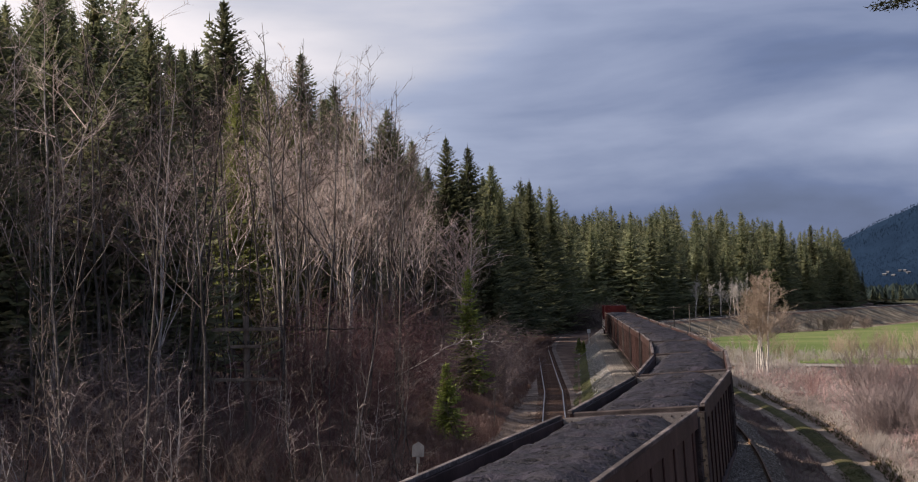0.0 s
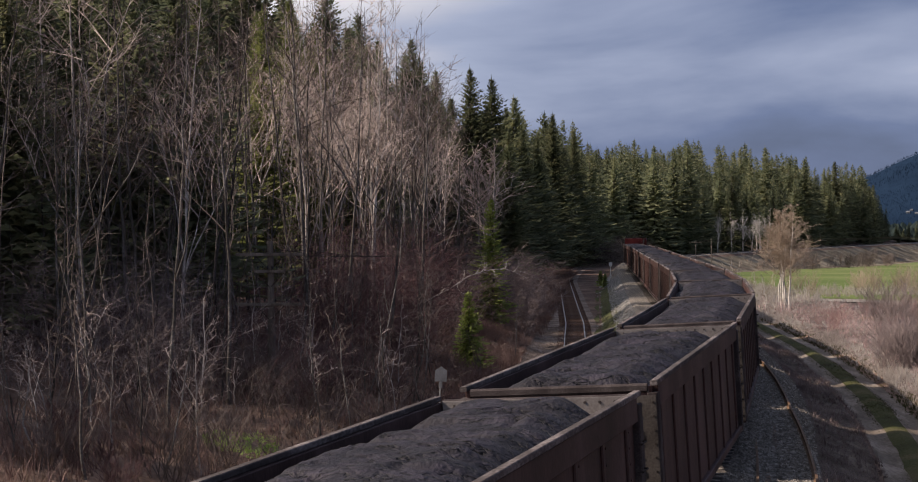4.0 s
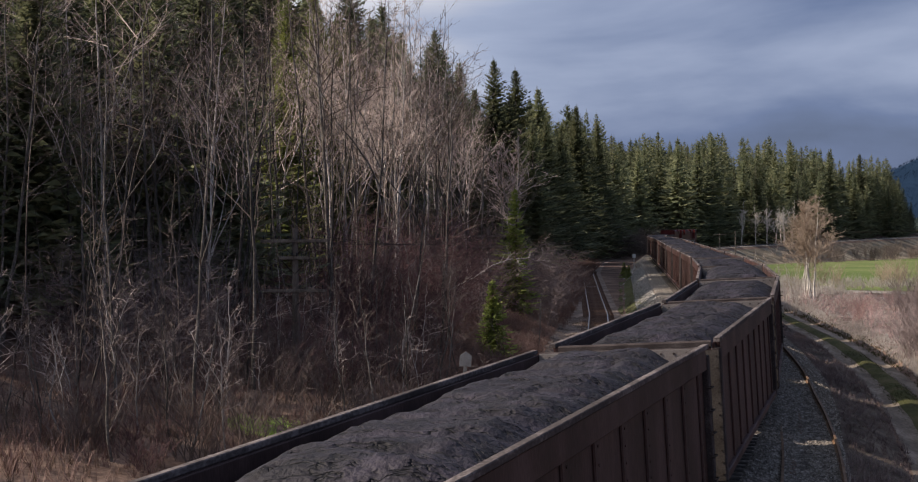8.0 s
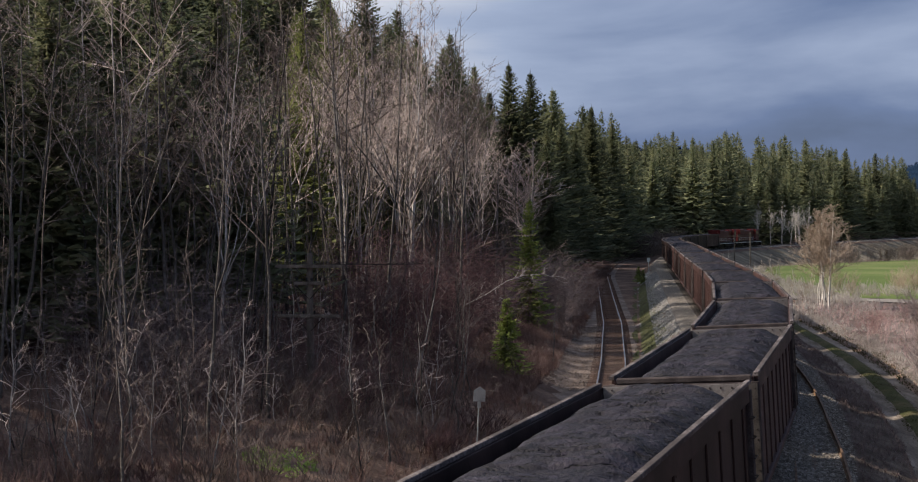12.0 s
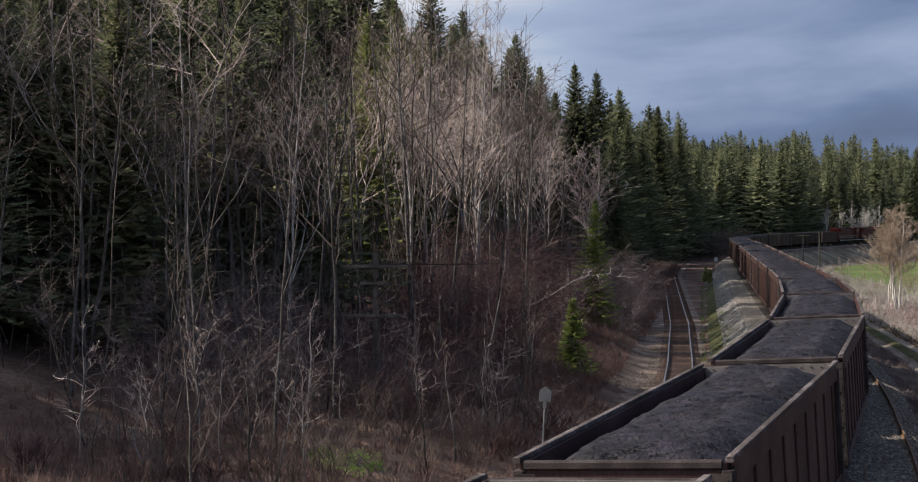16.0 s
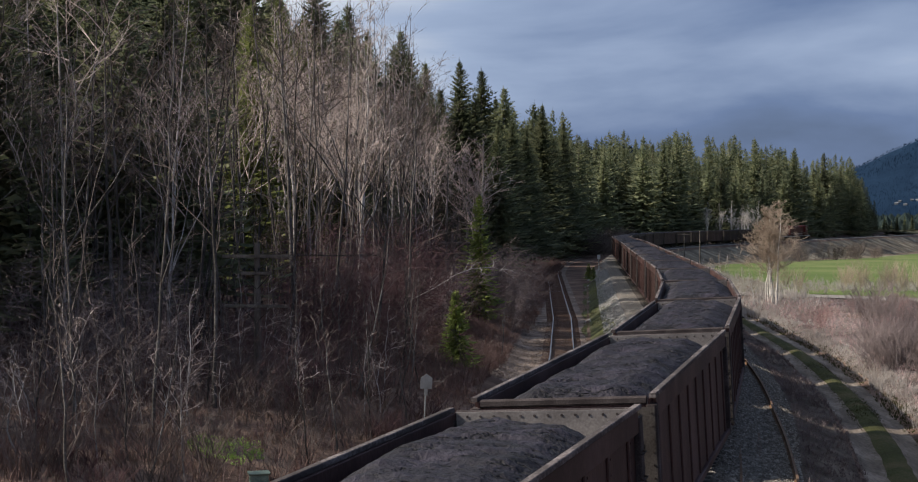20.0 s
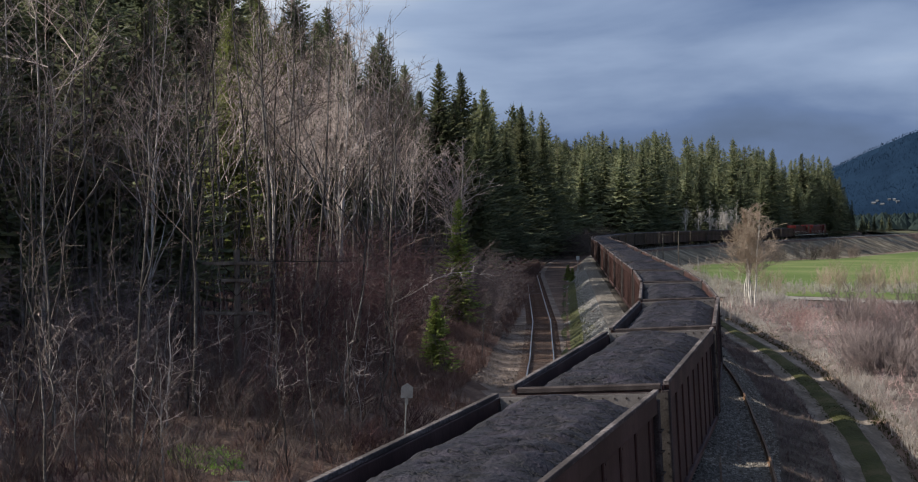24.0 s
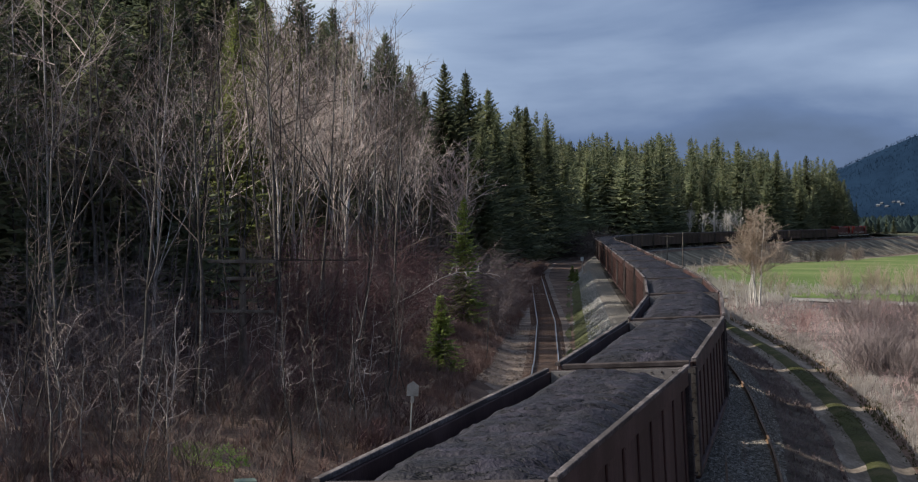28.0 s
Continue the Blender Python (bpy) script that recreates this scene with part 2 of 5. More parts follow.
CHORD = surface("worn_chord_steel", [(0.04, 0.032, 0.03), (0.088, 0.073, 0.069), (0.26, 0.22, 0.21)], 1.5, 0.8, 0.15, 25, metal=0.0, stretch=(1, 0.4, 1))
INNER = surface("scoured_steel", [(0.113, 0.0986, 0.0944), (0.188, 0.169, 0.161), (0.282, 0.258, 0.245)], 1.6, 0.5, 0.1, 24, metal=0.1)
IRON = surface("dark_iron", [(0.015, 0.013, 0.012), (0.035, 0.028, 0.024), (0.055, 0.042, 0.035)], 3, 0.75, 0.2, 40)
END_STEEL = surface("sooty_end_steel", [(0.027, 0.021, 0.021), (0.054, 0.0435, 0.042), (0.112, 0.093, 0.09)], 2, 0.8, 0.2, 40)
RAIL_RUST = surface("rusty_rail", [(0.0924, 0.0533, 0.0331), (0.165, 0.0984, 0.0598), (0.218, 0.148, 0.101)], 2, 0.7, 0.1, 60)
RAIL_TOP = surface("polished_rail_head", [(0.30, 0.28, 0.27), (0.42, 0.41, 0.40)], 2, 0.3, 0.0, 60, metal=0.8)
DUSTY_TIE = surface("dusty_tie", [(0.05, 0.042, 0.038), (0.10, 0.087, 0.078), (0.16, 0.14, 0.128)], 2, 0.9, 0.4, 30, spread=0.2)
TIE = surface("weathered_tie", [(0.045, 0.0248, 0.0173), (0.09, 0.0525, 0.0375), (0.128, 0.0825, 0.0638)], 2, 0.9, 0.4, 30, spread=0.25)
BROWN_BALLAST = surface("rust_stained_ballast", [(0.084, 0.0636, 0.0528), (0.198, 0.1536, 0.126), (0.372, 0.294, 0.24)], 0.5, 0.9, 1.0, 9, depth=0.07)
BANK_STONE = surface("pale_bank_stone", [(0.08, 0.08, 0.078), (0.26, 0.25, 0.235), (0.56, 0.53, 0.48)], 3.0, 0.9, 1.0, 14, depth=0.05)
BALLAST = surface("grey_ballast", [(0.0698, 0.0612, 0.0528), (0.172, 0.153, 0.132), (0.446, 0.401, 0.352)], 7, 0.95, 1.0, 22, depth=0.045)
FOREST_FLOOR = surface("leaf_litter", [(0.0624, 0.039, 0.0312), (0.143, 0.0949, 0.0728), (0.26, 0.182, 0.1378)], 0.35, 0.95, 0.8, 6, depth=0.08)
DIRT = surface("packed_dirt", [(0.17, 0.15, 0.135), (0.27, 0.245, 0.22), (0.36, 0.33, 0.30)], 0.8, 0.95, 0.4, 14, depth=0.02)
SOIL = surface("cinder_slope", [(0.0396, 0.0288, 0.02232), (0.09, 0.06912, 0.05472), (0.18, 0.144, 0.1152)], 0.6, 0.95, 0.8, 10, depth=0.05)
TURF = surface("green_turf", [(0.0353, 0.0321, 0.0142), (0.0577, 0.0616, 0.0218), (0.109, 0.0907, 0.0481)], 0.5, 0.95, 0.8, 12, depth=0.05)
BANK_TURF = surface("bank_turf", [(0.069, 0.0549, 0.0427), (0.0897, 0.0963, 0.0392), (0.152, 0.149, 0.0712)], 0.8, 0.95, 0.8, 9, depth=0.05)
# green raised well above the meadow's, to stand for sun on the patch
MOSS = surface("sun_brightened_moss", [(0.194, 0.283, 0.0748), (0.329, 0.463, 0.12), (0.478, 0.628, 0.194)], 0.6, 0.95, 0, 8)
MEADOW = surface("spring_meadow", [(0.085, 0.12, 0.036), (0.12, 0.165, 0.048), (0.22, 0.22, 0.105)], 0.03, 0.95, 0.4, 1.5, depth=0.05)
BARK = surface("grey_bark", [(0.0379, 0.0341, 0.0303), (0.0875, 0.0793, 0.0713), (0.228, 0.212, 0.197)], 1.2, 0.9, 0.3, 14, spread=0.45)
TWIG = surface("grey_red_twigs", [(0.0812, 0.0614, 0.0544), (0.145, 0.114, 0.1), (0.24, 0.196, 0.174)], 0.5, 0.85, 0, 6, spread=0.25)
BIRCH_BARK = surface("white_birch_bark", [(0.20, 0.17, 0.15), (0.55, 0.51, 0.46), (0.72, 0.69, 0.64)], 2.5, 0.8, 0.2, 20, stretch=(1, 1, 0.6))
TAN_TWIG = surface("tan_birch_twigs", [(0.24, 0.18, 0.135), (0.36, 0.285, 0.22), (0.47, 0.39, 0.31)], 0.6, 0.85, 0, 8)
PALE_BARK = surface("pale_smooth_bark", [(0.173, 0.158, 0.145), (0.336, 0.309, 0.288), (0.558, 0.528, 0.499)], 1.2, 0.85, 0.2, 14, spread=0.25)
LIGHT_TWIG = surface("light_tan_twigs", [(0.27, 0.211, 0.189), (0.458, 0.374, 0.334), (0.674, 0.566, 0.516)], 0.5, 0.85, 0, 6, spread=0.2)
PALE_TWIG = surface("pale_twigs", [(0.341, 0.304, 0.281), (0.487, 0.45, 0.414), (0.609, 0.572, 0.536)], 0.6, 0.85, 0, 8)
RED_TWIG = surface("red_brush_twigs", [(0.2222, 0.134, 0.134), (0.3814, 0.2612, 0.253), (0.5429, 0.4147, 0.3933)], 0.12, 0.9, 0, 2)
GREY_TWIG = surface("grey_brown_shoots", [(0.0504, 0.0403, 0.0374), (0.104, 0.0864, 0.0792), (0.18, 0.153, 0.14)], 0.3, 0.9, 0, 4)
PURPLE_TWIG = surface("purple_brown_shoots", [(0.0507, 0.0276, 0.0287), (0.105, 0.0607, 0.0617), (0.178, 0.107, 0.108)], 0.3, 0.9, 0, 4)
TALL_TWIG = surface("brown_mauve_shoots", [(0.104, 0.0765, 0.0738), (0.194, 0.149, 0.142), (0.306, 0.248, 0.234)], 0.3, 0.9, 0, 4)
DRY_LITTER = surface("dry_litter", [(0.085, 0.063, 0.056), (0.15, 0.118, 0.105), (0.25, 0.21, 0.19)], 0.25, 0.95, 0.9, 5, depth=0.1)
GREY_TWIG = surface("grey_shrub_twigs", [(0.117, 0.0903, 0.0876), (0.203, 0.163, 0.157), (0.304, 0.255, 0.245)], 0.5, 0.9, 0, 6, spread=0.2)
DEAD_GRASS = foliage("dead_grass", [(0.08, 0.0528, 0.04), (0.148, 0.104, 0.08), (0.248, 0.184, 0.144)], 0.3, 0.95, 0, 4)
DRY_GRASS = foliage("dry_grass", [(0.28, 0.24, 0.215), (0.46, 0.415, 0.375), (0.62, 0.575, 0.52)], 0.15, 0.95, 0, 3)
NEEDLES = foliage("conifer_needles", [(0.0863, 0.106, 0.067), (0.167, 0.185, 0.105), (0.282, 0.276, 0.153)], 0.35, 0.75, 0, 3, spread=0.4)
OLIVE_NEEDLES = foliage("olive_needles", [(0.10, 0.125, 0.042), (0.18, 0.205, 0.07), (0.28, 0.29, 0.11)], 0.6, 0.75, 0, 5, spread=0.2)
YOUNG_NEEDLES = foliage("young_conifer_needles", [(0.126, 0.168, 0.0448), (0.238, 0.294, 0.0812), (0.378, 0.413, 0.14)], 0.8, 0.75, 0, 6)
POLE_WOOD = surface("weathered_pole_wood", [(0.0585, 0.0488, 0.0429), (0.113, 0.0956, 0.0838), (0.176, 0.156, 0.137)], 3, 0.9, 0.3, 30, stretch=(1, 1, 0.2))
SIGN_BACK = surface("dull_sign_metal", [(0.20, 0.21, 0.205), (0.29, 0.30, 0.295), (0.36, 0.37, 0.365)], 3, 0.5, 0, 20, metal=0.3)
BOX_PAINT = surface("pale_green_box_paint", [(0.12, 0.16, 0.13), (0.18, 0.23, 0.19), (0.22, 0.28, 0.23)], 3, 0.6, 0, 20)
RED_SHRUB = surface("red_shrub_twigs", [(0.19, 0.115, 0.112), (0.31, 0.20, 0.19), (0.44, 0.33, 0.305)], 0.3, 0.9, 0, 4, spread=0.2)
HOUSE_WALL = surface("house_wall", [(0.096, 0.102, 0.114), (0.156, 0.162, 0.174)], 0.3, 0.7, 0, 2, spread=0.4)
HOUSE_ROOF = surface("house_roof", [(0.072, 0.078, 0.09), (0.15, 0.156, 0.168)], 0.3, 0.7, 0, 2, spread=0.4)
LOCO_RED = surface("locomotive_red", [(0.045, 0.00825, 0.00825), (0.07875, 0.01275, 0.01275), (0.105, 0.02625, 0.0255)], 0.8, 0.45, 0, 20)
GLASS_DARK = surface("cab_glass", [(0.01, 0.012, 0.014), (0.02, 0.022, 0.025)], 2, 0.1, 0, 10, specular=0.5)
PALE_PAINT = surface("pale_paint", [(0.55, 0.55, 0.54), (0.72, 0.72, 0.70)], 2, 0.6, 0, 20)
BROWN_TWIG = surface("dark_brown_brush", [(0.105, 0.0622, 0.0532), (0.201, 0.126, 0.106), (0.315, 0.215, 0.185)], 0.2, 0.9, 0, 3)
VALLEY = surface("valley_fields", [(0.045, 0.05, 0.03), (0.08, 0.08, 0.045), (0.15, 0.14, 0.085)], 0.006, 0.95, 0.3, 0.2, depth=0.3)
SLOPE_GRASS = surface("dry_slope_grass", [(0.07, 0.058, 0.045), (0.16, 0.135, 0.10), (0.33, 0.285, 0.21)], 0.22, 0.95, 0.8, 2.5, depth=0.2)
WOODS_DARK = surface("far_dark_foliage", [(0.008, 0.015, 0.016), (0.014, 0.024, 0.023), (0.025, 0.036, 0.031)], 0.05, 0.9, 0, 0.5)
DARK_BARK = surface("dark_bark", [(0.0506, 0.0405, 0.0371), (0.109, 0.0907, 0.081), (0.203, 0.177, 0.161)], 1.2, 0.9, 0.2, 14)
RUT = surface("worn_rut", [(0.0917, 0.0735, 0.0577), (0.166, 0.136, 0.11), (0.296, 0.248, 0.207)], 1.6, 0.95, 0.5, 14, depth=0.02, stretch=(1, 0.15, 1))
# haze and cloud shade of the far hills are mixed into this dark blue
HILL = surface("haze_blue_hillside", [(0.010, 0.021, 0.041), (0.0125, 0.026, 0.050), (0.015, 0.031, 0.058)], 0.012, 0.95, 0.6, 0.08, depth=2, specular=0.0)

# ---- the line of the track: heading by length ----
KNOTS = [-80, 10, 30, 50, 70, 100, 150, 225, 290, 350, 410, 480, 570, 680, 900]
HEADINGS = [22.6, 17.1, 14.8, 11.4, 7.4, 3.9, 4.2, 4.1, 6.9, 14.2, 24.2, 27.4, 28.3, 31.2, 33.0]
STEP = 0.5
LINE_S = np.arange(-480, 3600, STEP)
LINE_H = np.radians(np.interp(LINE_S, KNOTS, HEADINGS))
LINE_X, LINE_Y = np.cumsum(np.sin(LINE_H)) * STEP, np.cumsum(np.cos(LINE_H)) * STEP
start = int((20 + 480) / STEP)
LINE_X, LINE_Y = LINE_X - LINE_X[start] - 0.45, LINE_Y - LINE_Y[start] + 19.0


def on_line(s, d=0.0):
    """Plan place at length s and offset d to the right of the main track, and the heading."""
    x, y, h = np.interp(s, LINE_S, LINE_X), np.interp(s, LINE_S, LINE_Y), np.interp(s, LINE_S, LINE_H)
    near = np.clip(d, -90, 90)
    far = d - near
    return x + np.cos(h) * near + math.cos(0.27) * far, y - np.sin(h) * near - math.sin(0.27) * far, h


def offsets(x, y):
    """Length and offset of a plan place."""
    k = int(np.argmin((LINE_X - x) ** 2 + (LINE_Y - y) ** 2))
    h = LINE_H[k]
    return float(LINE_S[k]), float((x - LINE_X[k]) * math.cos(h) - (y - LINE_Y[k]) * math.sin(h))


def fall(s):
    """How far the main line has dropped at length s."""
    return np.interp(s, [190, 330, 450, 700], [0, -0.9, -1.25, -1.5])


def left_track(s):
    """Offset and rail height of the lower track."""
    return np.interp(s, [20, 60, 90, 130, 175, 230, 300, 420], [-4.9, -6.2, -7.1, -7.6, -9.0, -10.6, -11.5, -12]), np.interp(s, [20, 60, 90], [-0.8, -1.5, -1.9])


def siding(s):
    return np.interp(s, [-40, 0, 42, 57, 78, 120, 160], [5.7, 4.6, 2.85, 2.15, 1.72, 1.0, 0.0])


def siding_top(s):
    return np.interp(s, [30, 57, 80, 140], [-0.36, -0.30, -0.20, 0.0])


def valley(s):
    return np.interp(s, [-100, 90, 170, 520, 900, 3600], [-1.35, -1.35, -2.0, -7.6, -9.0, -12])


LANE = [(166, 9.0), (160, 14), (146, 30), (135, 46), (106, 90)]    # the field lane: length, offset


def lane_s(d):
    return np.interp(d, [p[1] for p in LANE], [p[0] for p in LANE])


def height(s, d):
    """Ground height at length s, offset d."""
    s, d = np.asarray(s, float), np.asarray(d, float)
    wob = 0.10 * np.sin(s * 0.9 + d * 1.3) * np.sin(d * 0.7 - s * 0.31) + 0.16 * np.sin(s * 0.23 + 1) * np.sin(d * 0.29)
    dl, zl = left_track(s)
    v = valley(s)
    shoulder = np.maximum(siding(s) + 1.0, 2.6)
    flat = -0.22 + fall(s) + siding_top(s) * np.clip((d - 1.4) / 1.0, 0, 1)
    # right: shoulder, slope, road bench, thicket, field
    slope_r = flat - (d - shoulder) * 0.45
    right = np.maximum(slope_r, v)
    bench = np.clip((d - 8.2) / 0.9, 0, 1)
    rough = np.clip(np.abs(s - lane_s(d)) / 16, 0.08, 1)
    far_field = np.clip((d - 11) / 30, 0, 1)
    dips = 0.13 * np.exp(-((d - 6.7) / 0.38) ** 2) - 0.10 * np.exp(-((d - 5.85) / 0.3) ** 2) - 0.10 * np.exp(-((d - 7.55) / 0.3) ** 2) + 0.12 * np.exp(-((d - 5.0) / 0.35) ** 2)
    right = right + dips * np.interp(s, [130, 160], [1, 0]) * (0.75 + 0.25 * np.sin(s * 0.5))
    right = np.where(d > shoulder, right + bench * (0.35 + wob * rough) * np.interp(s, [0, 150, 220], [1, 1, 0.3]), flat)
    # left: shoulder, bank down to the lower track, verge, rising forest floor
    left = np.maximum(-0.22 + fall(s) - (-2.7 - d) * 0.72, zl - 0.22)
    left = np.where(d < -2.7, left, -0.22 + fall(s))
    e = np.maximum(dl - 2.3 - d, 0)
    rise = np.interp(s, [30, 60, 100, 200], [0.16, 0.16, 0.22, 0.26])
    up = np.minimum(e, 5) * 0.30 + np.clip(e - 5, 0, 7) * rise * 0.6 + np.clip(e - 12, 0, 40) * np.interp(s, [40, 90, 300, 400], [0.22, 0.26, 0.22, 0.16]) + np.clip(e - 52, 0, 200) * 0.10
    left = left + up * np.interp(s, [640, 820], [1, 0.0]) + wob * np.clip(e / 2, 0, 1)
    return np.where(d >= 0, right, left)


def ground(x, y):
    s, d = offsets(x, y)
    return float(height(s, d))


def at(s, d, lift=0.0, turn=0.0):
    x, y, h = on_line(s, d)
    return pose(float(x), float(y), float(height(s, d)) + lift, 0, 0, turn)


def sheet(name, ss, ds, lift=0.0, material=None):
    """A sheet over lengths ss and offsets ds (a function of s or one list), lying on the ground."""
    v, f = [], []
    for s in ss:
        row = np.asarray(ds(s) if callable(ds) else ds, float)
        x, y, _ = on_line(s, row)
        z = height(s, row) + lift
        v += list(zip(x.tolist(), y.tolist(), z.tolist()))
    w = len(row)
    f = [(a * w + k, a * w + k + 1, a * w + w + k + 1, a * w + w + k) for a in range(len(ss) - 1) for k in range(w - 1)]
    me = bpy.data.meshes.new(name)
    me.from_pydata(v, [], f)
    me.polygons.foreach_set("use_smooth", [True] * len(f))
    if material:
        me.materials.append(material)
    return new(name, me)


# ---- ground ----
def before_lane(s, d, x=0, y=0):
    return s < lane_s(d) - 15


def meadow_row(s):
    near = max(10.5, 6.4 + 1.9 * float(-valley(s)), float(np.interp(s, [p[0] + 6.5 for p in reversed(LANE)], [p[1] for p in reversed(LANE)])))
    return np.concatenate([np.linspace(near, near + 20, 10), np.geomspace(near + 22, 480, 50)])


far_s = [s for s in np.geomspace(3, 2700, 60) + 700]
ground_s = list(np.arange(-470, -78, 8)) + list(np.arange(-78, 24, 6.0)) + list(np.arange(24, 180, 2.0)) + list(np.arange(180, 260, 4.0)) + list(np.arange(260, 700, 5)) + far_s
ground_d = list(-np.geomspace(45, 2600, 36)[::-1]) + list(np.arange(-44, -16, 1.4)) + list(np.arange(-16, 3.9, 0.6)) + list(np.arange(4.1, 9.0, 0.22)) + list(np.arange(9.2, 14, 0.6)) + list(np.geomspace(14.3, 700, 40))
tagged(sheet("ground", ground_s, ground_d, 0, FOREST_FLOOR), "brown forest floor and valley ground with leaf litter", "ground", kind="structure")
tagged(sheet("ballast_bed", list(np.arange(-470, 700, 1.5)), lambda s: np.linspace(-3.6 - 0.4 * math.sin(s * 0.3), max(float(siding(s)) + 0.95, 3.0), 22), 0.03, BALLAST),
       "grey crushed stone ballast under the main track", "ballast", kind="structure")
tagged(sheet("bank_stone", list(np.arange(70, 230, 1.2)), lambda s: np.linspace(-5.2 - 0.5 * math.sin(s * 0.21) - 0.3 * math.sin(s * 0.7), -3.5, 10), 0.028, BANK_STONE),
       "pale crushed stone spilled down the bank", "ballast", kind="structure")
tagged(sheet("bank_turf", list(np.arange(98, 200, 1.2)), lambda s: np.linspace(-5.7 - 0.3 * math.sin(s * 0.33), -3.75 + 0.3 * math.sin(s * 0.41) + 0.15 * math.sin(s * 1.7), 12), 0.045, BANK_TURF),
       "patchy green turf low on the stone bank", "grass", kind="structure")
tagged(sheet("lower_ballast", list(np.arange(20, 330, 1.5)), lambda s: np.linspace(float(left_track(s)[0]) - 2.0 - float(np.interp(s, [70, 85, 112, 125], [0, 1.3, 1.3, 0.2])) + 0.3 * math.sin(s * 1.7), float(left_track(s)[0]) + 1.9, 12), 0.03, BROWN_BALLAST),
       "rust-stained stone ballast under the lower track", "ballast", kind="structure")
tagged(sheet("dirt_road", list(np.arange(-20, 150, 1.2)), lambda s: np.linspace(5.55, 7.85, 26), 0.03, RUT),
       "two-rut dirt track beside the railway", "dirt road", kind="structure")
tagged(sheet("grass_strip", list(np.arange(-20, 150, 0.8)), lambda s: np.linspace(6.27 + 0.02 * math.sin(s * 1.1) + 0.08 * noise.noise(Vector((s * 1.3, 0, 1))), 7.08 + 0.02 * math.sin(s * 0.8 + 1) + 0.10 * noise.noise(Vector((s * 1.3, 0, 5))), 10), 0.055, TURF),
       "green grass strip between the ruts of the dirt road", "grass", kind="structure")
tagged(sheet("brush_floor", list(np.arange(26, 156, 2.0)), [8.5, 8.7, 9.0, 9.5, 10.2, 11, 12, 13.2, 14.3, 17, 20, 24, 29, 35, 42, 50], 0.03, DRY_LITTER), "pale dry litter and flattened grass under the brush", "ground", kind="structure")
tagged(sheet("embankment_grass", list(np.arange(235, 690, 4)), lambda s: np.linspace(4.2, 6.5 + 1.9 * (-valley(s)), 14), 0.04, SLOPE_GRASS), "pale dry grass on the railway embankment", "grass slope", kind="structure")
tagged(sheet("valley_floor", list(np.arange(700, 3200, 30)), lambda s: np.linspace(-1500, 650, 80), 0.3, VALLEY), "far valley floor of dull fields", "fields", kind="structure")
tagged(sheet("cinder_slope", list(np.arange(-20, 170, 1.2)), lambda s: np.linspace(max(float(siding(s)) + 0.9, 2.95), 5.4, 9), 0.026, SOIL), "dark cinder slope below the siding", "slope", kind="structure")
tagged(sheet("meadow", list(np.arange(112, 200, 2.5)) + list(np.arange(200, 640, 5)), meadow_row, 0.10, MEADOW), "bright green spring meadow in the valley", "meadow", kind="structure")


def lane(name, path, half, lift, material, label, category):
    """A strip of road through the given (length, offset) places."""
    g = Geo()
    ss, dd = np.interp(np.linspace(0, 1, 50), np.linspace(0, 1, len(path)), [p[0] for p in path]), np.interp(np.linspace(0, 1, 50), np.linspace(0, 1, len(path)), [p[1] for p in path])
    for s, d in zip(ss, dd):
        for k in np.linspace(-half, half, 5):
            x, y, _ = on_line(s + k, d)
            g.v.append((float(x), float(y), float(height(s + k, d)) + lift))
    g.f = [(a * 5 + k, a * 5 + 5 + k, a * 5 + 6 + k, a * 5 + 1 + k) for a in range(49) for k in range(4)]
    return tagged(part(name, g, material, None), label, category, kind="structure")


lane("field_lane", LANE, 4.6, 0.14, DIRT, "pale dirt lane crossing the valley field", "dirt road")

# ---- tracks ----


def rail_geo(offset, ss, top, head=False):
    """A rail at an offset function; the head alone, or the web and foot."""
    ring = [(-0.035, 0.0), (0.035, 0.0), (0.035, -0.035), (-0.035, -0.035)] if head else \
        [(-0.033, -0.036), (0.033, -0.036), (0.012, -0.06), (0.012, -0.145), (0.07, -0.17), (-0.07, -0.17), (-0.012, -0.145), (-0.012, -0.06)]
    g, w = Geo(), len(ring)
    for s in ss:
        o, z = float(offset(s)), float(top(s))
        for a, c in ring:
            x, y, _ = on_line(s, o + a)
            g.v.append((float(x), float(y), z + c))
    for k in range(len(ss) - 1):
        for j in range(w):
            a, b = k * w + j, k * w + (j + 1) % w
            g.f.append((a, b, b + w, a + w))
    return g


def track(name, centre, ss, top, label, ties, shiny=True, wood=TIE, steel=RAIL_RUST):
    thing = tagged(new(name), label, "railway track", kind="structure")
    for side in (-0.75, 0.75):
        r = part("rail", rail_geo(lambda s: centre(s) + side, ss, top), steel, thing)
        part("rail_head", rail_geo(lambda s: centre(s) + side, ss, top, True), RAIL_TOP if shiny else RAIL_RUST, r)
    tie = Geo().bevelled(-1.3, 1.3, -0.115, 0.115, -0.20, 0, 0.02, 0).mesh("tie")
    tie.materials.append(wood)
    rng = random.Random(name)
    for s in ties:
        x, y, h = on_line(s, centre(s))
        o = part("tie", tie, None, thing)
        o.matrix_basis = pose(float(x), float(y), float(top(s)) - 0.165, 0, 0, -math.degrees(float(h)) + rng.uniform(-1.2, 1.2))
    return thing


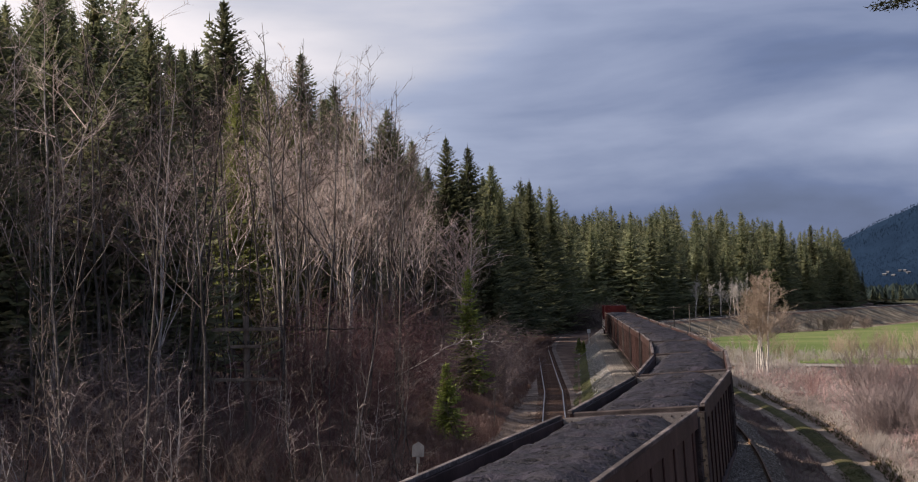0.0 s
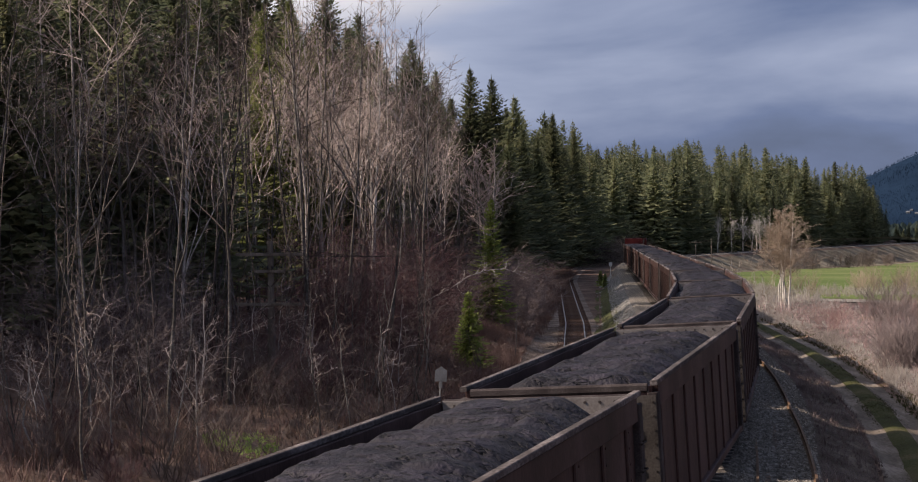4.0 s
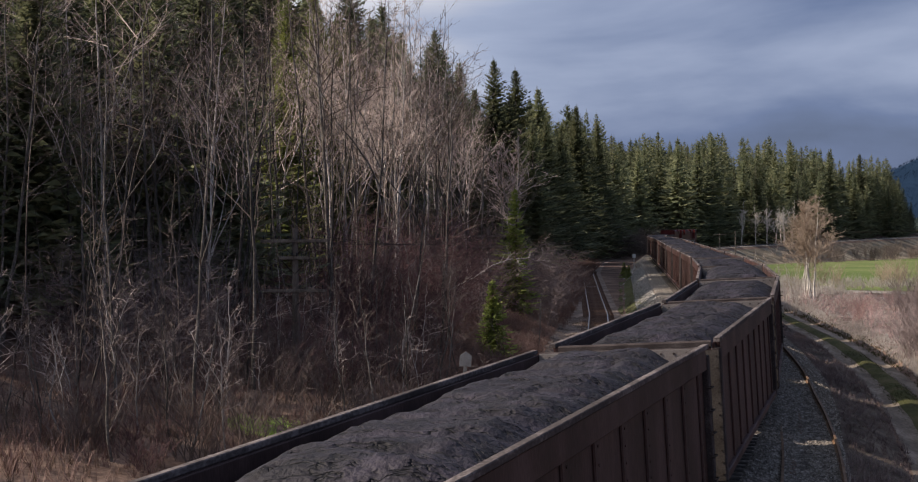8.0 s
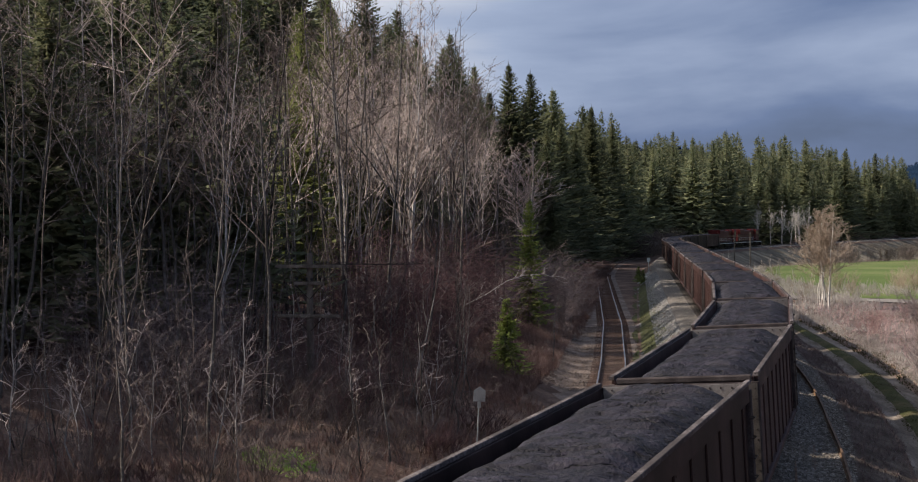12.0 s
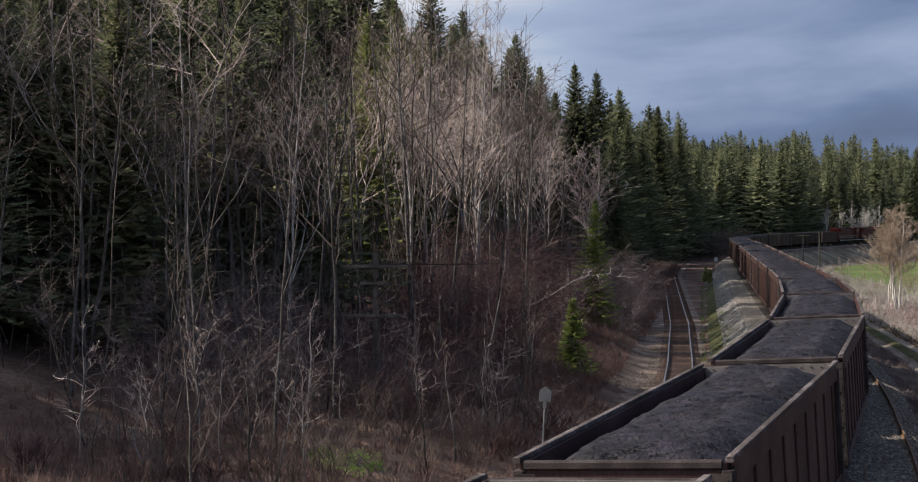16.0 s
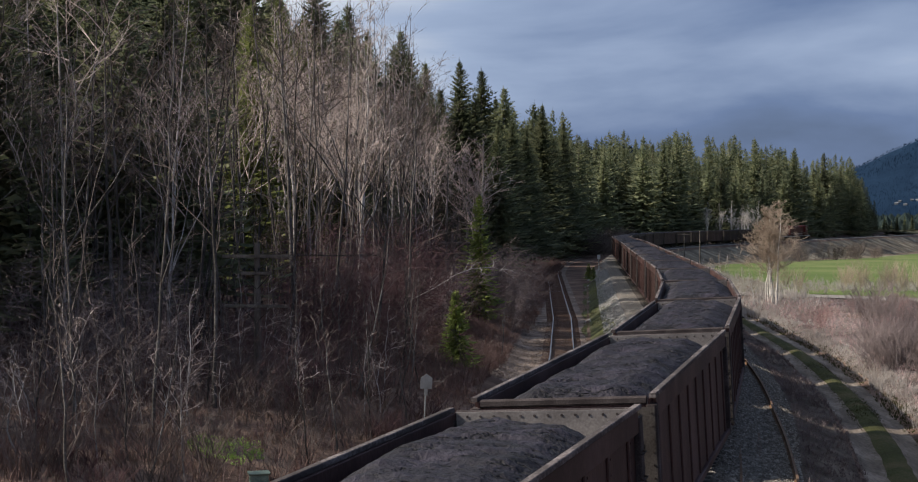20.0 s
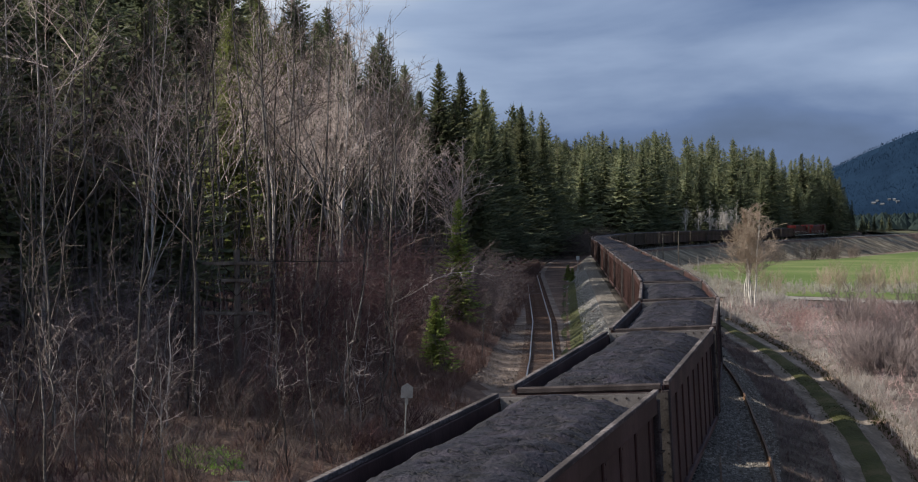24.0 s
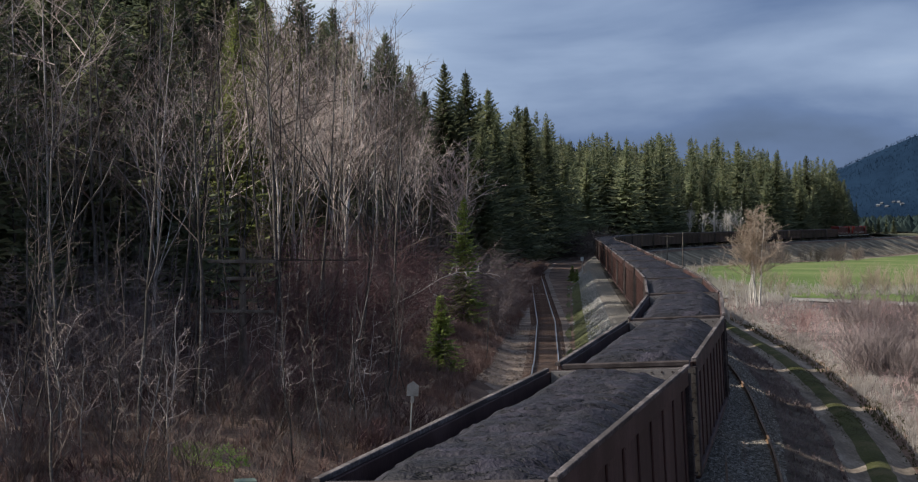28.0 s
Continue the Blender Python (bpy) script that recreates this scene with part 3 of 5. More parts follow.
track("main_track", lambda s: 0.0 * s, list(np.arange(-470, 700, 2.0)), lambda s: fall(s), "main line of steel rails on timber ties under the coal train", np.arange(25, 200, 0.61), True, DUSTY_TIE, IRON)
track("lower_track", lambda s: left_track(s)[0], list(np.arange(20, 330, 2.0)), lambda s: left_track(s)[1], "curving lower railway track with rust-stained ties", np.arange(62, 240, 0.61), True)
track("siding_track", lambda s: siding(s), list(np.arange(-60, 158, 2.0)), lambda s: siding_top(s), "siding with rusty rails joining the main line", (), False)

# ---- the coal train ----
BODY, HALF = 14.7, 1.56
PITCH, SPEED, PHASE = 16.15, 13.23, 4.625


def bogie(parent, y):
    b = part("bogie", Geo().bevelled(-1.12, -0.98, y - 1.25, y + 1.25, 0.42, 0.68, 0.04).bevelled(0.98, 1.12, y - 1.25, y + 1.25, 0.42, 0.68, 0.04)
             .bevelled(-1.1, 1.1, y - 0.22, y + 0.22, 0.40, 0.78, 0.04, 0), IRON, parent)
    for e in (-0.89, 0.89):
        g = Geo().disc((-0.76, y + e, 0.457), 0, 0.457, 0.13).disc((0.76, y + e, 0.457), 0, 0.457, 0.13).disc((0, y + e, 0.457), 0, 0.08, 1.5, 8)
        part("wheelset", g, IRON, b)


def coal_heap(seed):
    """The load: full to the rims, crowned along the middle, slumped at the rear, its crust cracked in slabs across the wagon, crumbled in places."""
    rng = random.Random(seed)
    nx, ny = 40, 170
    off = Vector((rng.uniform(0, 50), rng.uniform(0, 50), 0))
    rise, slump, front, tip = rng.uniform(0.20, 0.40), rng.uniform(1.0, 2.0), rng.uniform(0.5, 1.3), rng.uniform(0.0, 0.08)
    g = Geo()
    for j in range(ny + 1):
        y = -7.22 + 14.44 * j / ny
        for i in range(nx + 1):
            x = -1.465 + 2.93 * i / nx
            cross = min(1.0, (1 - abs(x / 1.465) ** 2.4) * 1.3)
            along = min(1, max(0, (7.22 + y) / slump), max(0, (7.35 - y) / (front * (1.25 + 0.9 * x / 1.465))))
            along = along * along * (3 - 2 * along)
            p = Vector((x, y * 0.8, 0)) + off
            z = 2.90 + 0.41 * along + rise * cross * along + tip * x / 1.465
            z += 0.09 * noise.noise(p * 0.5) + 0.05 * noise.noise(p * 1.1)
            crumble = max(0.0, min(1.0, 0.5 + 2.6 * noise.noise(Vector((x * 0.5, y * 0.28, 11)) + off)))
            z += crumble * (0.03 * noise.noise(p * 4.2) + 0.03 * noise.noise(p * 8.5)) + 0.02 * noise.noise(p * 6.3) + 0.016 * noise.noise(p * 11.0)
            # slabs that slipped, with a low step and a cleft between them
            bend = 0.5 * noise.noise(Vector((x * 0.7, y * 0.5, 5)) + off)
            n = noise.noise(Vector((x * 0.45, (y + bend) * 1.5, 3)) + off)
            z += 0.032 * max(-1, min(1, n * 9)) * cross * along
            n = noise.noise(Vector((x * 0.7, (y + bend) * 2.6, 7)) + off)
            z -= (1 - 0.6 * crumble) * 0.08 * max(0, 1 - abs(n) * 12) * cross
            g.v.append((x, y, z))
    w = nx + 1
    g.f = [(a * w + k, a * w + k + 1, a * w + w + k + 1, a * w + w + k) for a in range(ny) for k in range(nx)]
    return g.mesh("coal_load", True)


def gondola(paint, seed, label):
    car = tagged(new("coal_gondola"), label, "coal wagon", "wagons of the coal train")
    L = BODY / 2
    part("underframe", Geo().bevelled(-0.3, 0.3, -7.9, 7.9, 0.75, 1.1, 0.05).box(-1.4, 1.4, -L + 0.1, L - 0.1, 1.02, 1.14), IRON, car)
    rib = Geo().bevelled(0, 0.05, -0.075, 0.075, 1.10, 3.26, 0.02, 2).mesh("rib")
    rib.materials.append(paint)
    for side in (-1, 1):
        w = part("side_wall", Geo().bevelled(*sorted((side * 1.47, side * 1.518)), -L + 0.05, L - 0.05, 1.05, 3.6, 0.008), paint, car)
        part("top_chord", Geo().bevelled(*sorted((side * 1.505, side * 1.625)), -L, L, 3.61, 3.69, 0.012), CHORD, w, "worn steel top chord")
        part("upper_band", Geo().bevelled(*sorted((side * 1.505, side * 1.60)), -L + 0.24, L - 0.24, 3.25, 3.608, 0.012), paint, w)
        part("side_sill", Geo().bevelled(*sorted((side * 1.45, side * 1.60)), -L, L, 0.95, 1.12, 0.02), paint, w)
        rivets = Geo()
        for k in range(9):
            o = part("rib", rib, None, w)
            y = -L + 0.85 + k * (BODY - 1.7) / 8
            for row in range(9):
                rivets.disc((side * 1.518, y + 0.26, 1.3 + 0.23 * row), 0, 0.02, 0.022, 5)
            o.matrix_basis = Matrix.Translation((side * 1.505, y, 0)) @ (Matrix.Identity(4) if side > 0 else pose(0, 0, 0, 0, 0, 180))
        tagged(part("rivet_row", rivets, paint, w), kind="stuff")
    for end in (-1, 1):
        w = part("end_wall", Geo().bevelled(-1.45, 1.45, *sorted((end * (L - 0.10), end * (L - 0.04))), 1.05, 3.5, 0.01, 0), paint, car)
        part("inner_lining", Geo().bevelled(-1.44, 1.44, *sorted((end * (L - 0.148), end * (L - 0.134))), 2.7, 3.625, 0.003, 0), INNER, w, "scoured bare steel lining")
        part("end_chord", Geo().bevelled(-1.452, 1.452, *sorted((end * (L - 0.13), end * L)), 3.502, 3.642, 0.03, 0), END_STEEL, w, "dark steel end chord")
        for z in (1.55, 2.15, 2.75):
            part("end_stiffener", Geo().bevelled(-1.36, 1.36, *sorted((end * (L - 0.04), end * (L + 0.06))), z, z + 0.14, 0.03, 0), paint, w)
        for side in (-1, 1):
            part("corner_post", Geo().bevelled(*sorted((side * 1.455, side * 1.625)), *sorted((end * (L - 0.24), end * (L + 0.03))), 1.0, 3.498, 0.02, 2), END_STEEL, w, "dark sooty corner post")
            part("corner_plate", Geo().bevelled(*sorted((side * 1.27, side * 1.60)), *sorted((end * (L + 0.032), end * (L + 0.046))), 1.02, 3.46, 0.006, 2), POST_PAINT, w, "faded riveted corner plate")
            rivets = Geo()
            for k in range(11):
                for x in (1.33, 1.55):
                    rivets.disc((side * x, end * (L + 0.05), 1.15 + k * 0.22), 1, 0.02, 0.02, 5)
            tagged(part("rivet_row", rivets, IRON, w), kind="stuff")
        part("coupler", Geo().bevelled(-0.12, 0.12, *sorted((end * 7.85, end * 8.08)), 0.72, 0.98, 0.04, 0), IRON, car)
        # grab irons on one corner, with rivets along the lining
        for z in (1.35, 1.75, 2.15, 2.55, 2.95):
            part("rung", Geo().tube([(end * 1.62, end * (L - 0.12), z), (end * 1.69, end * (L - 0.14), z), (end * 1.69, end * (L - 0.5), z), (end * 1.60, end * (L - 0.52), z)], [0.013] * 4, 5), IRON, car)
        rivets = Geo()
        for k in range(12):
            rivets.disc((-1.25 + k * 2.5 / 11, end * (L - 0.15), 3.55), 1, 0.022, 0.024, 6)
        tagged(part("rivet_row", rivets, END_STEEL, w), kind="stuff")
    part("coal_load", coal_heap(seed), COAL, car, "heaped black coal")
    for y in (-6.0, 6.0):
        bogie(car, y)
    return car


MODELS = [gondola(PAINTS[k % 3], 11 + k, lab) for k, lab in enumerate((
    "weathered brown ribbed coal wagon heaped with black coal", "dull red ribbed coal wagon heaped with black coal", "sooty dark maroon ribbed coal wagon heaped with black coal",
    "weathered brown ribbed coal wagon with a rounded coal heap", "dull red ribbed coal wagon with a rough coal heap"))]
TRAIN = []     # (thing, length along the line of its middle at the start)
pick = random.Random(5)
free = {k: True for k in range(len(MODELS))}
for k in range(12, -26, -1):
    m = pick.randrange(len(MODELS))
    if free[m]:
        car, free[m] = MODELS[m], False
    else:
        car = copy_thing(MODELS[m], Matrix.Identity(4))
    TRAIN.append((car, PHASE + PITCH * k + PITCH / 2 - 0.4, 6.0))


def locomotive():
    loco = tagged(new("diesel_locomotive"), "red six-axle diesel freight locomotive hauling the coal train", "locomotive", "locomotives of the coal train")
    frame_bed = part("underframe", Geo().bevelled(-1.55, 1.55, -11, 11, 1.15, 1.6, 0.05), IRON, loco)
    for x in (-1.55, 1.55):
        part("side_stripe", Geo().box(x - 0.006, x + 0.006, -10.8, 10.8, 1.22, 1.34), PALE_PAINT, frame_bed)
    part("fuel_tank", Geo().bevelled(-1.35, 1.35, -3.0, 3.0, 0.35, 1.15, 0.25), IRON, loco)
    part("long_hood", Geo().bevelled(-0.95, 0.95, -10.2, 5.2, 1.6, 4.35, 0.15), LOCO_RED, loco)
    part("radiator_wing", Geo().bevelled(-1.5, 1.5, -10.0, -6.2, 3.55, 4.6, 0.12), LOCO_RED, loco)
    part("exhaust_stack", Geo().bevelled(-0.35, 0.35, -1.0, 0.6, 4.35, 4.7, 0.04), IRON, loco)
    part("dynamic_brake", Geo().bevelled(-1.1, 1.1, 2.0, 4.4, 3.7, 4.55, 0.1), LOCO_RED, loco)
    cab = part("cab", Geo().bevelled(-1.52, 1.52, 5.2, 8.0, 1.6, 4.6, 0.18), LOCO_RED, loco)
    for x in (-0.75, 0.75):
        part("windscreen", Geo().box(x - 0.5, x + 0.5, 7.99, 8.03, 3.4, 4.15), GLASS_DARK, cab)
    for x in (-1.53, 1.53):
        part("side_window", Geo().box(x - 0.01, x + 0.01, 5.7, 7.3, 3.35, 4.1), GLASS_DARK, cab)
    nose = part("nose", Geo().bevelled(-0.95, 0.95, 8.0, 9.9, 1.6, 3.35, 0.2), LOCO_RED, loco)
    part("headlight", Geo().disc((0, 8.05, 4.35), 1, 0.16, 0.08, 12), PALE_PAINT, cab)
    part("snowplough", Geo().bevelled(-1.4, 1.4, 10.9, 11.15, 0.2, 1.1, 0.06, 0), IRON, loco)
    for x in (-1.48, 1.48):
        for z in (2.05, 2.5):
            part("handrail", Geo().tube([(x, -10.6, z), (x, 5.1, z)], [0.02, 0.02], 5), PALE_PAINT, loco)
        for k in range(9):
            part("stanchion", Geo().tube([(x, -10.5 + k * 1.9, 1.6), (x, -10.5 + k * 1.9, 2.5)], [0.018, 0.018], 5), PALE_PAINT, loco)
    for y in (-7.2, 7.2):
        b = part("bogie", Geo().bevelled(-1.25, -1.05, y - 2.4, y + 2.4, 0.5, 0.95, 0.06).bevelled(1.05, 1.25, y - 2.4, y + 2.4, 0.5, 0.95, 0.06).bevelled(-1.2, 1.2, y - 0.4, y + 0.4, 0.6, 1.16, 0.05, 0), IRON, loco)
        for e in (-1.8, 0, 1.8):
            part("wheelset", Geo().disc((-0.76, y + e, 0.53), 0, 0.53, 0.14).disc((0.76, y + e, 0.53), 0, 0.53, 0.14).disc((0, y + e, 0.53), 0, 0.1, 1.5, 8), IRON, b)
    return loco


FRONT = 260.0
lead = locomotive()
TRAIN.append((lead, FRONT - 11.3, 7.2))
TRAIN.append((copy_thing(lead, Matrix.Identity(4)), FRONT - 33.7, 7.2))


def bank(s):
    return float(np.interp(s, [60, 95, 300, 380], [-3.0, 0, 0, 1.5]))


def motions():
    for thing, s0, reach in TRAIN:
        rows = []
        for k in range(0, 57):
            t = k * 0.5
            s = s0 + SPEED * t
            xa, ya, _ = on_line(s - reach)
            xb, yb, _ = on_line(s + reach)
            h = math.degrees(math.atan2(xb - xa, yb - ya))
            lean = pose(0, 0, 3.7) @ pose(0, 0, 0, 0, bank(s), 0) @ pose(0, 0, -3.7)
            za, zb = float(fall(s - reach)), float(fall(s + reach))
            rows.append((t, pose(float(xa + xb) / 2, float(ya + yb) / 2, (za + zb) / 2, math.degrees(math.atan2(zb - za, 2 * reach)), 0, -h) @ pose(0.06, 0, 0) @ lean))
        walk(thing, rows)

# ---- plants ----


def stem(rng, foot, height_, r0, lean, wiggle, n=9):
    """A tapering, slightly crooked line of points with radii."""
    pts, radii = [], []
    ax, ay = rng.uniform(-1, 1) * lean, rng.uniform(-1, 1) * lean
    wx, wy = 0.0, 0.0
    for k in range(n + 1):
        q = k / n
        wx, wy = wx + rng.gauss(0, wiggle), wy + rng.gauss(0, wiggle)
        pts.append(Vector((foot[0] + ax * q * height_ + wx, foot[1] + ay * q * height_ + wy, foot[2] + q * height_)))
        radii.append(r0 * (1 - q) ** 0.85 + 0.006)
    return pts, radii


def along(pts, q):
    k = min(int(q * (len(pts) - 1)), len(pts) - 2)
    return pts[k].lerp(pts[k + 1], q * (len(pts) - 1) - k)


def limb(rng, foot, way, length, r0, n=4, droop=0.0, crook=0.16):
    pts, radii, p, w = [foot.copy()], [r0], foot.copy(), way.normalized()
    for k in range(n):
        w = (w + Vector((rng.gauss(0, crook), rng.gauss(0, crook), rng.gauss(0.05, 0.7 * crook) - droop))).normalized()
        p = p + w * (length / n)
        pts.append(p.copy())
        radii.append(max(r0 * (1 - (k + 1) / n) ** 0.8, 0.0045))
    return pts, radii


def bare_tree_geo(seed, tall, r0=0.10, low=0.3, limbs=26, reach=0.26, twigs=9, fine=4, lean=0.06, up=0.9, stems=1, spread=0.0, forks=0, crook=0.16, thick=1.0, bough=0.34):
    """Trunk and crown of a leafless tree."""
    rng = random.Random(seed)
    wood, crown = Geo(), Geo()
    for c in range(stems):
        h = tall * rng.uniform(0.82, 1) if c else tall
        foot = (rng.gauss(0, spread), rng.gauss(0, spread), -0.25)
        pts, radii = stem(rng, foot, h, r0 * (rng.uniform(0.7, 1) if c else 1), lean + spread * 0.2, 0.05, 12)
        wood.tube(pts, radii, 6)
        leaders = [pts]
        for k in range(forks):
            a = rng.uniform(0, 2 * math.pi)
            lead_pts, lead_r = limb(rng, along(pts, rng.uniform(0.22, 0.5)), Vector((math.cos(a) * 0.45, math.sin(a) * 0.45, 1)), h * rng.uniform(0.38, 0.52), r0 * rng.uniform(0.4, 0.6), 7, -0.06, 0.12)
            wood.tube(lead_pts, lead_r, 5)
            leaders.append(lead_pts)
        for k in range(limbs // stems):
            q = low + (1 - low) * ((k + rng.random()) / (limbs // stems)) ** 0.9 * 0.98
            a = rng.uniform(0, 2 * math.pi)
            way = Vector((math.cos(a), math.sin(a), up * rng.uniform(0.3, 1.5)))
            line = leaders[k % len(leaders)]
            size = h * reach * (1.15 - q) * rng.uniform(0.55, 1.25)
            lp, lr = limb(rng, along(line, q), way, size, max(r0 * bough * (1.1 - q), 0.013), 4, 0, crook)
            crown.tube(lp, lr, 3)
            for j in range(twigs):
                u = rng.uniform(0.25, 1.0)
                b = rng.uniform(0, 2 * math.pi)
                way2 = (lp[-1] - lp[0]).normalized() * 0.8 + Vector((math.cos(b), math.sin(b), rng.uniform(-0.35, 0.9)))
                tp, tr = limb(rng, along(lp, u), way2, size * rng.uniform(0.25, 0.5), 0.0085 * thick, 2, 0, crook)
                crown.tube(tp, tr, 3)
                for i in range(fine):
                    b = rng.uniform(0, 2 * math.pi)
                    way3 = (tp[-1] - tp[0]).normalized() + Vector((math.cos(b), math.sin(b), rng.uniform(-0.5, 0.7))) * 0.9
                    crown.twig(along(tp, rng.uniform(0.3, 1)), way3.normalized() * size * rng.uniform(0.10, 0.24), 0.0062 * thick)
    return wood.mesh("trunk", True), crown.mesh("crown")


def conifer_geo(seed, tall, wide, rows=60, per=7, base=0.04, bushy=1.0, steps=3, taper=0.95):
    """Spruce or fir: tapered trunk, and drooping branches set with hanging sprays of needles."""
    rng = random.Random(seed)
    wood, crown = Geo(), Geo()
    pts, radii = stem(rng, (0, 0, -0.4), tall + 0.4, tall * 0.010 + 0.03, 0.01, 0.02, 8)
    wood.tube(pts, radii, 7)
    lop, turn = rng.uniform(0, 6.28), 0.0
    for k in range(rows):
        q = base + (0.985 - base) * (1 - (1 - k / rows) ** 1.15)
        ring = wide * (1 - q) ** taper * (1 if q > 0.16 else 0.7 + 1.9 * q) + 0.12
        ring = min(ring, tall * 0.19 + 0.3 * ring) if tall > 12 else ring
        for j in range(per if q < 0.7 else max(4, per - 2)):
            turn += 2.4 + rng.uniform(-0.5, 0.5)
            size = ring * rng.uniform(0.45, 1.0) ** 0.6 * rng.choice((1.0, 1.0, 1.18)) * (1 + 0.14 * math.sin(turn + lop))
            z = tall * q + rng.uniform(-1.2, 0.5) * tall / rows * (1 if q < 0.9 else 0.4)
            c, s = math.cos(turn), math.sin(turn)
            tilt = rng.uniform(-0.62, -0.22) + 0.75 * q * q
            last = Vector((0, 0, z))
            for i in range(1, steps + 1):
                u = i / steps
                p = Vector((c * size * u, s * size * u, z + size * (tilt * u + 0.22 * u * u)))
                half = (size * 0.25 * (1.15 - u) + 0.11) * rng.uniform(0.6, 1.3) * bushy
                mid = last.lerp(p, 0.4)
                for sign in (-1, 1):
                    tip = mid + Vector((-s * sign, c * sign, rng.uniform(-0.95, -0.25))) * half + Vector((c, s, 0)) * half * rng.uniform(0.5, 1.2)
                    n = len(crown.v)
                    crown.v += [tuple(last), tuple(p), tuple(tip), tuple(mid + Vector((c * 0.3, s * 0.3, -1)) * half * rng.uniform(0.4, 0.9))]
                    crown.f += [(n, n + 1, n + 2), (n, n + 3, n + 2)]
                last = p
            n = len(crown.v)
            crown.v += [tuple(last + Vector((-s, c, -0.3)) * size * 0.10), tuple(last + Vector((s, -c, -0.3)) * size * 0.10), tuple(last + Vector((c, s, 0.15)) * (size * 0.16 + 0.05))]
            crown.f.append((n, n + 1, n + 2))
    # the leader
    crown.twig(Vector((0, 0, tall * 0.955)), Vector((rng.gauss(0, 0.05), rng.gauss(0, 0.05), tall * 0.06)), 0.09)
    return wood.mesh("trunk", True), crown.mesh("crown")


class Kind:
    """Plants of one look in several shapes, copied to their places."""

    def __init__(self, name, category, group, label, shapes, bark, leaf):
        self.name, self.category, self.group, self.label = name, category, group, label
        self.shapes = shapes
        self.tall = [max(p.co.z for p in a.vertices) for a, b in shapes]
        for a, b in shapes:
            a.materials.append(bark)
            b.materials.append(leaf)

    def plant(self, k, m, size=1.0, label=""):
        tree = tagged(new(self.name), label or self.label, self.category, self.group)
        a, b = self.shapes[k % len(self.shapes)]
        part("trunk", a, None, tree)
        part("crown", b, None, tree)
        tree.matrix_basis = m @ Matrix.Scale(size, 4)
        return tree


alders = Kind("bare_tree", "tree", "bare trees of the wood edge", "tall leafless grey-barked tree in a dense wood",
              [bare_tree_geo(100 + k, h, 0.066, lo, 28, 0.25, 4, 2, 0.08, 0.8, 1, 0, fk, 0.24, 1.1, 0.46) for k, (h, lo, fk) in enumerate(((15, .30, 1), (13.5, .34, 0), (16.5, .38, 1), (12, .25, 1), (14, .36, 0), (15.5, .3, 2)))], BARK, TWIG)
saplings = Kind("bare_sapling", "sapling", "saplings of the wood edge", "thin leafless sapling among dry brush",
                [bare_tree_geo(200 + k, h, 0.032, 0.18, 15, 0.32, 5, 2, 0.2, 0.75, 1, 0, 1, 0.28) for k, h in enumerate((5.0, 6.5, 4.0, 7.5, 5.5))], BARK, TWIG)
aspens = Kind("pale_tall_tree", "tree", "pale tall trees of the wood", "tall leafless pale-barked tree with sunlit arching branches",
              [bare_tree_geo(150 + k, h, 0.078, 0.32, 40, 0.34, 5, 3, 0.08, 1.5, 1, 0, fk + 1, 0.17, 1.5, 0.60) for k, (h, fk) in enumerate(((19, 2), (17, 1), (20.5, 2), (18, 3)))], PALE_BARK, LIGHT_TWIG)
SPRUCE = ("conifer", "conifer", "conifers of the forest", "tall dark green conifer in the forest")
spruces = Kind(*SPRUCE, [conifer_geo(300 + k, h, w, n, 9, 0.13, 0.72, 4) for k, (h, w, n) in enumerate(((26, 8.6, 80), (23, 8.2, 74), (28, 9.4, 86), (20, 7.4, 66), (25, 7.2, 78)))], POLE_WOOD, NEEDLES)
far_spruces = Kind(*SPRUCE, [conifer_geo(320 + k, h, w, n + 10, 7, 0.04, 0.95, 2, tp) for k, (h, w, n, tp) in enumerate(((26, 8.4, 52, .9), (23, 7.6, 48, .85), (28, 8.4, 54, 1.0), (20, 7.2, 44, .85), (25, 7.2, 50, .95)))], POLE_WOOD, NEEDLES)
young = Kind("young_conifer", "conifer", "young conifers by the track", "small bright green conifer beside the lower track",
             [conifer_geo(400 + k, h, w, n, 7, 0.04, 0.8) for k, (h, w, n) in enumerate(((4.3, 1.55, 34), (9.6, 2.6, 46), (3.0, 1.2, 24)))], POLE_WOOD, YOUNG_NEEDLES)
birches = Kind("birch_tree", "birch", "birches in the valley", "leafless birch with white trunks and a tan crown of fine twigs",
               [bare_tree_geo(500, 10.2, 0.10, 0.32, 190, 0.40, 11, 8, 0.06, 0.85, 6, 0.34, 0, 0.16, 1.8), bare_tree_geo(501, 7, 0.06, 0.2, 40, 0.30, 7, 4, 0.1, 1.0, 3, 0.4)], BIRCH_BARK, TAN_TWIG)
pale_trees = Kind("pale_bare_tree", "tree", "pale bare trees before the conifers", "leafless pale-barked tree against the dark conifers",
                  [bare_tree_geo(510 + k, 15, 0.2, 0.2, 34, 0.28, 7, 4, 0.14, 1.6, 1, 0, 2, 0.2, 3.6) for k in range(3)], BIRCH_BARK, PALE_TWIG)


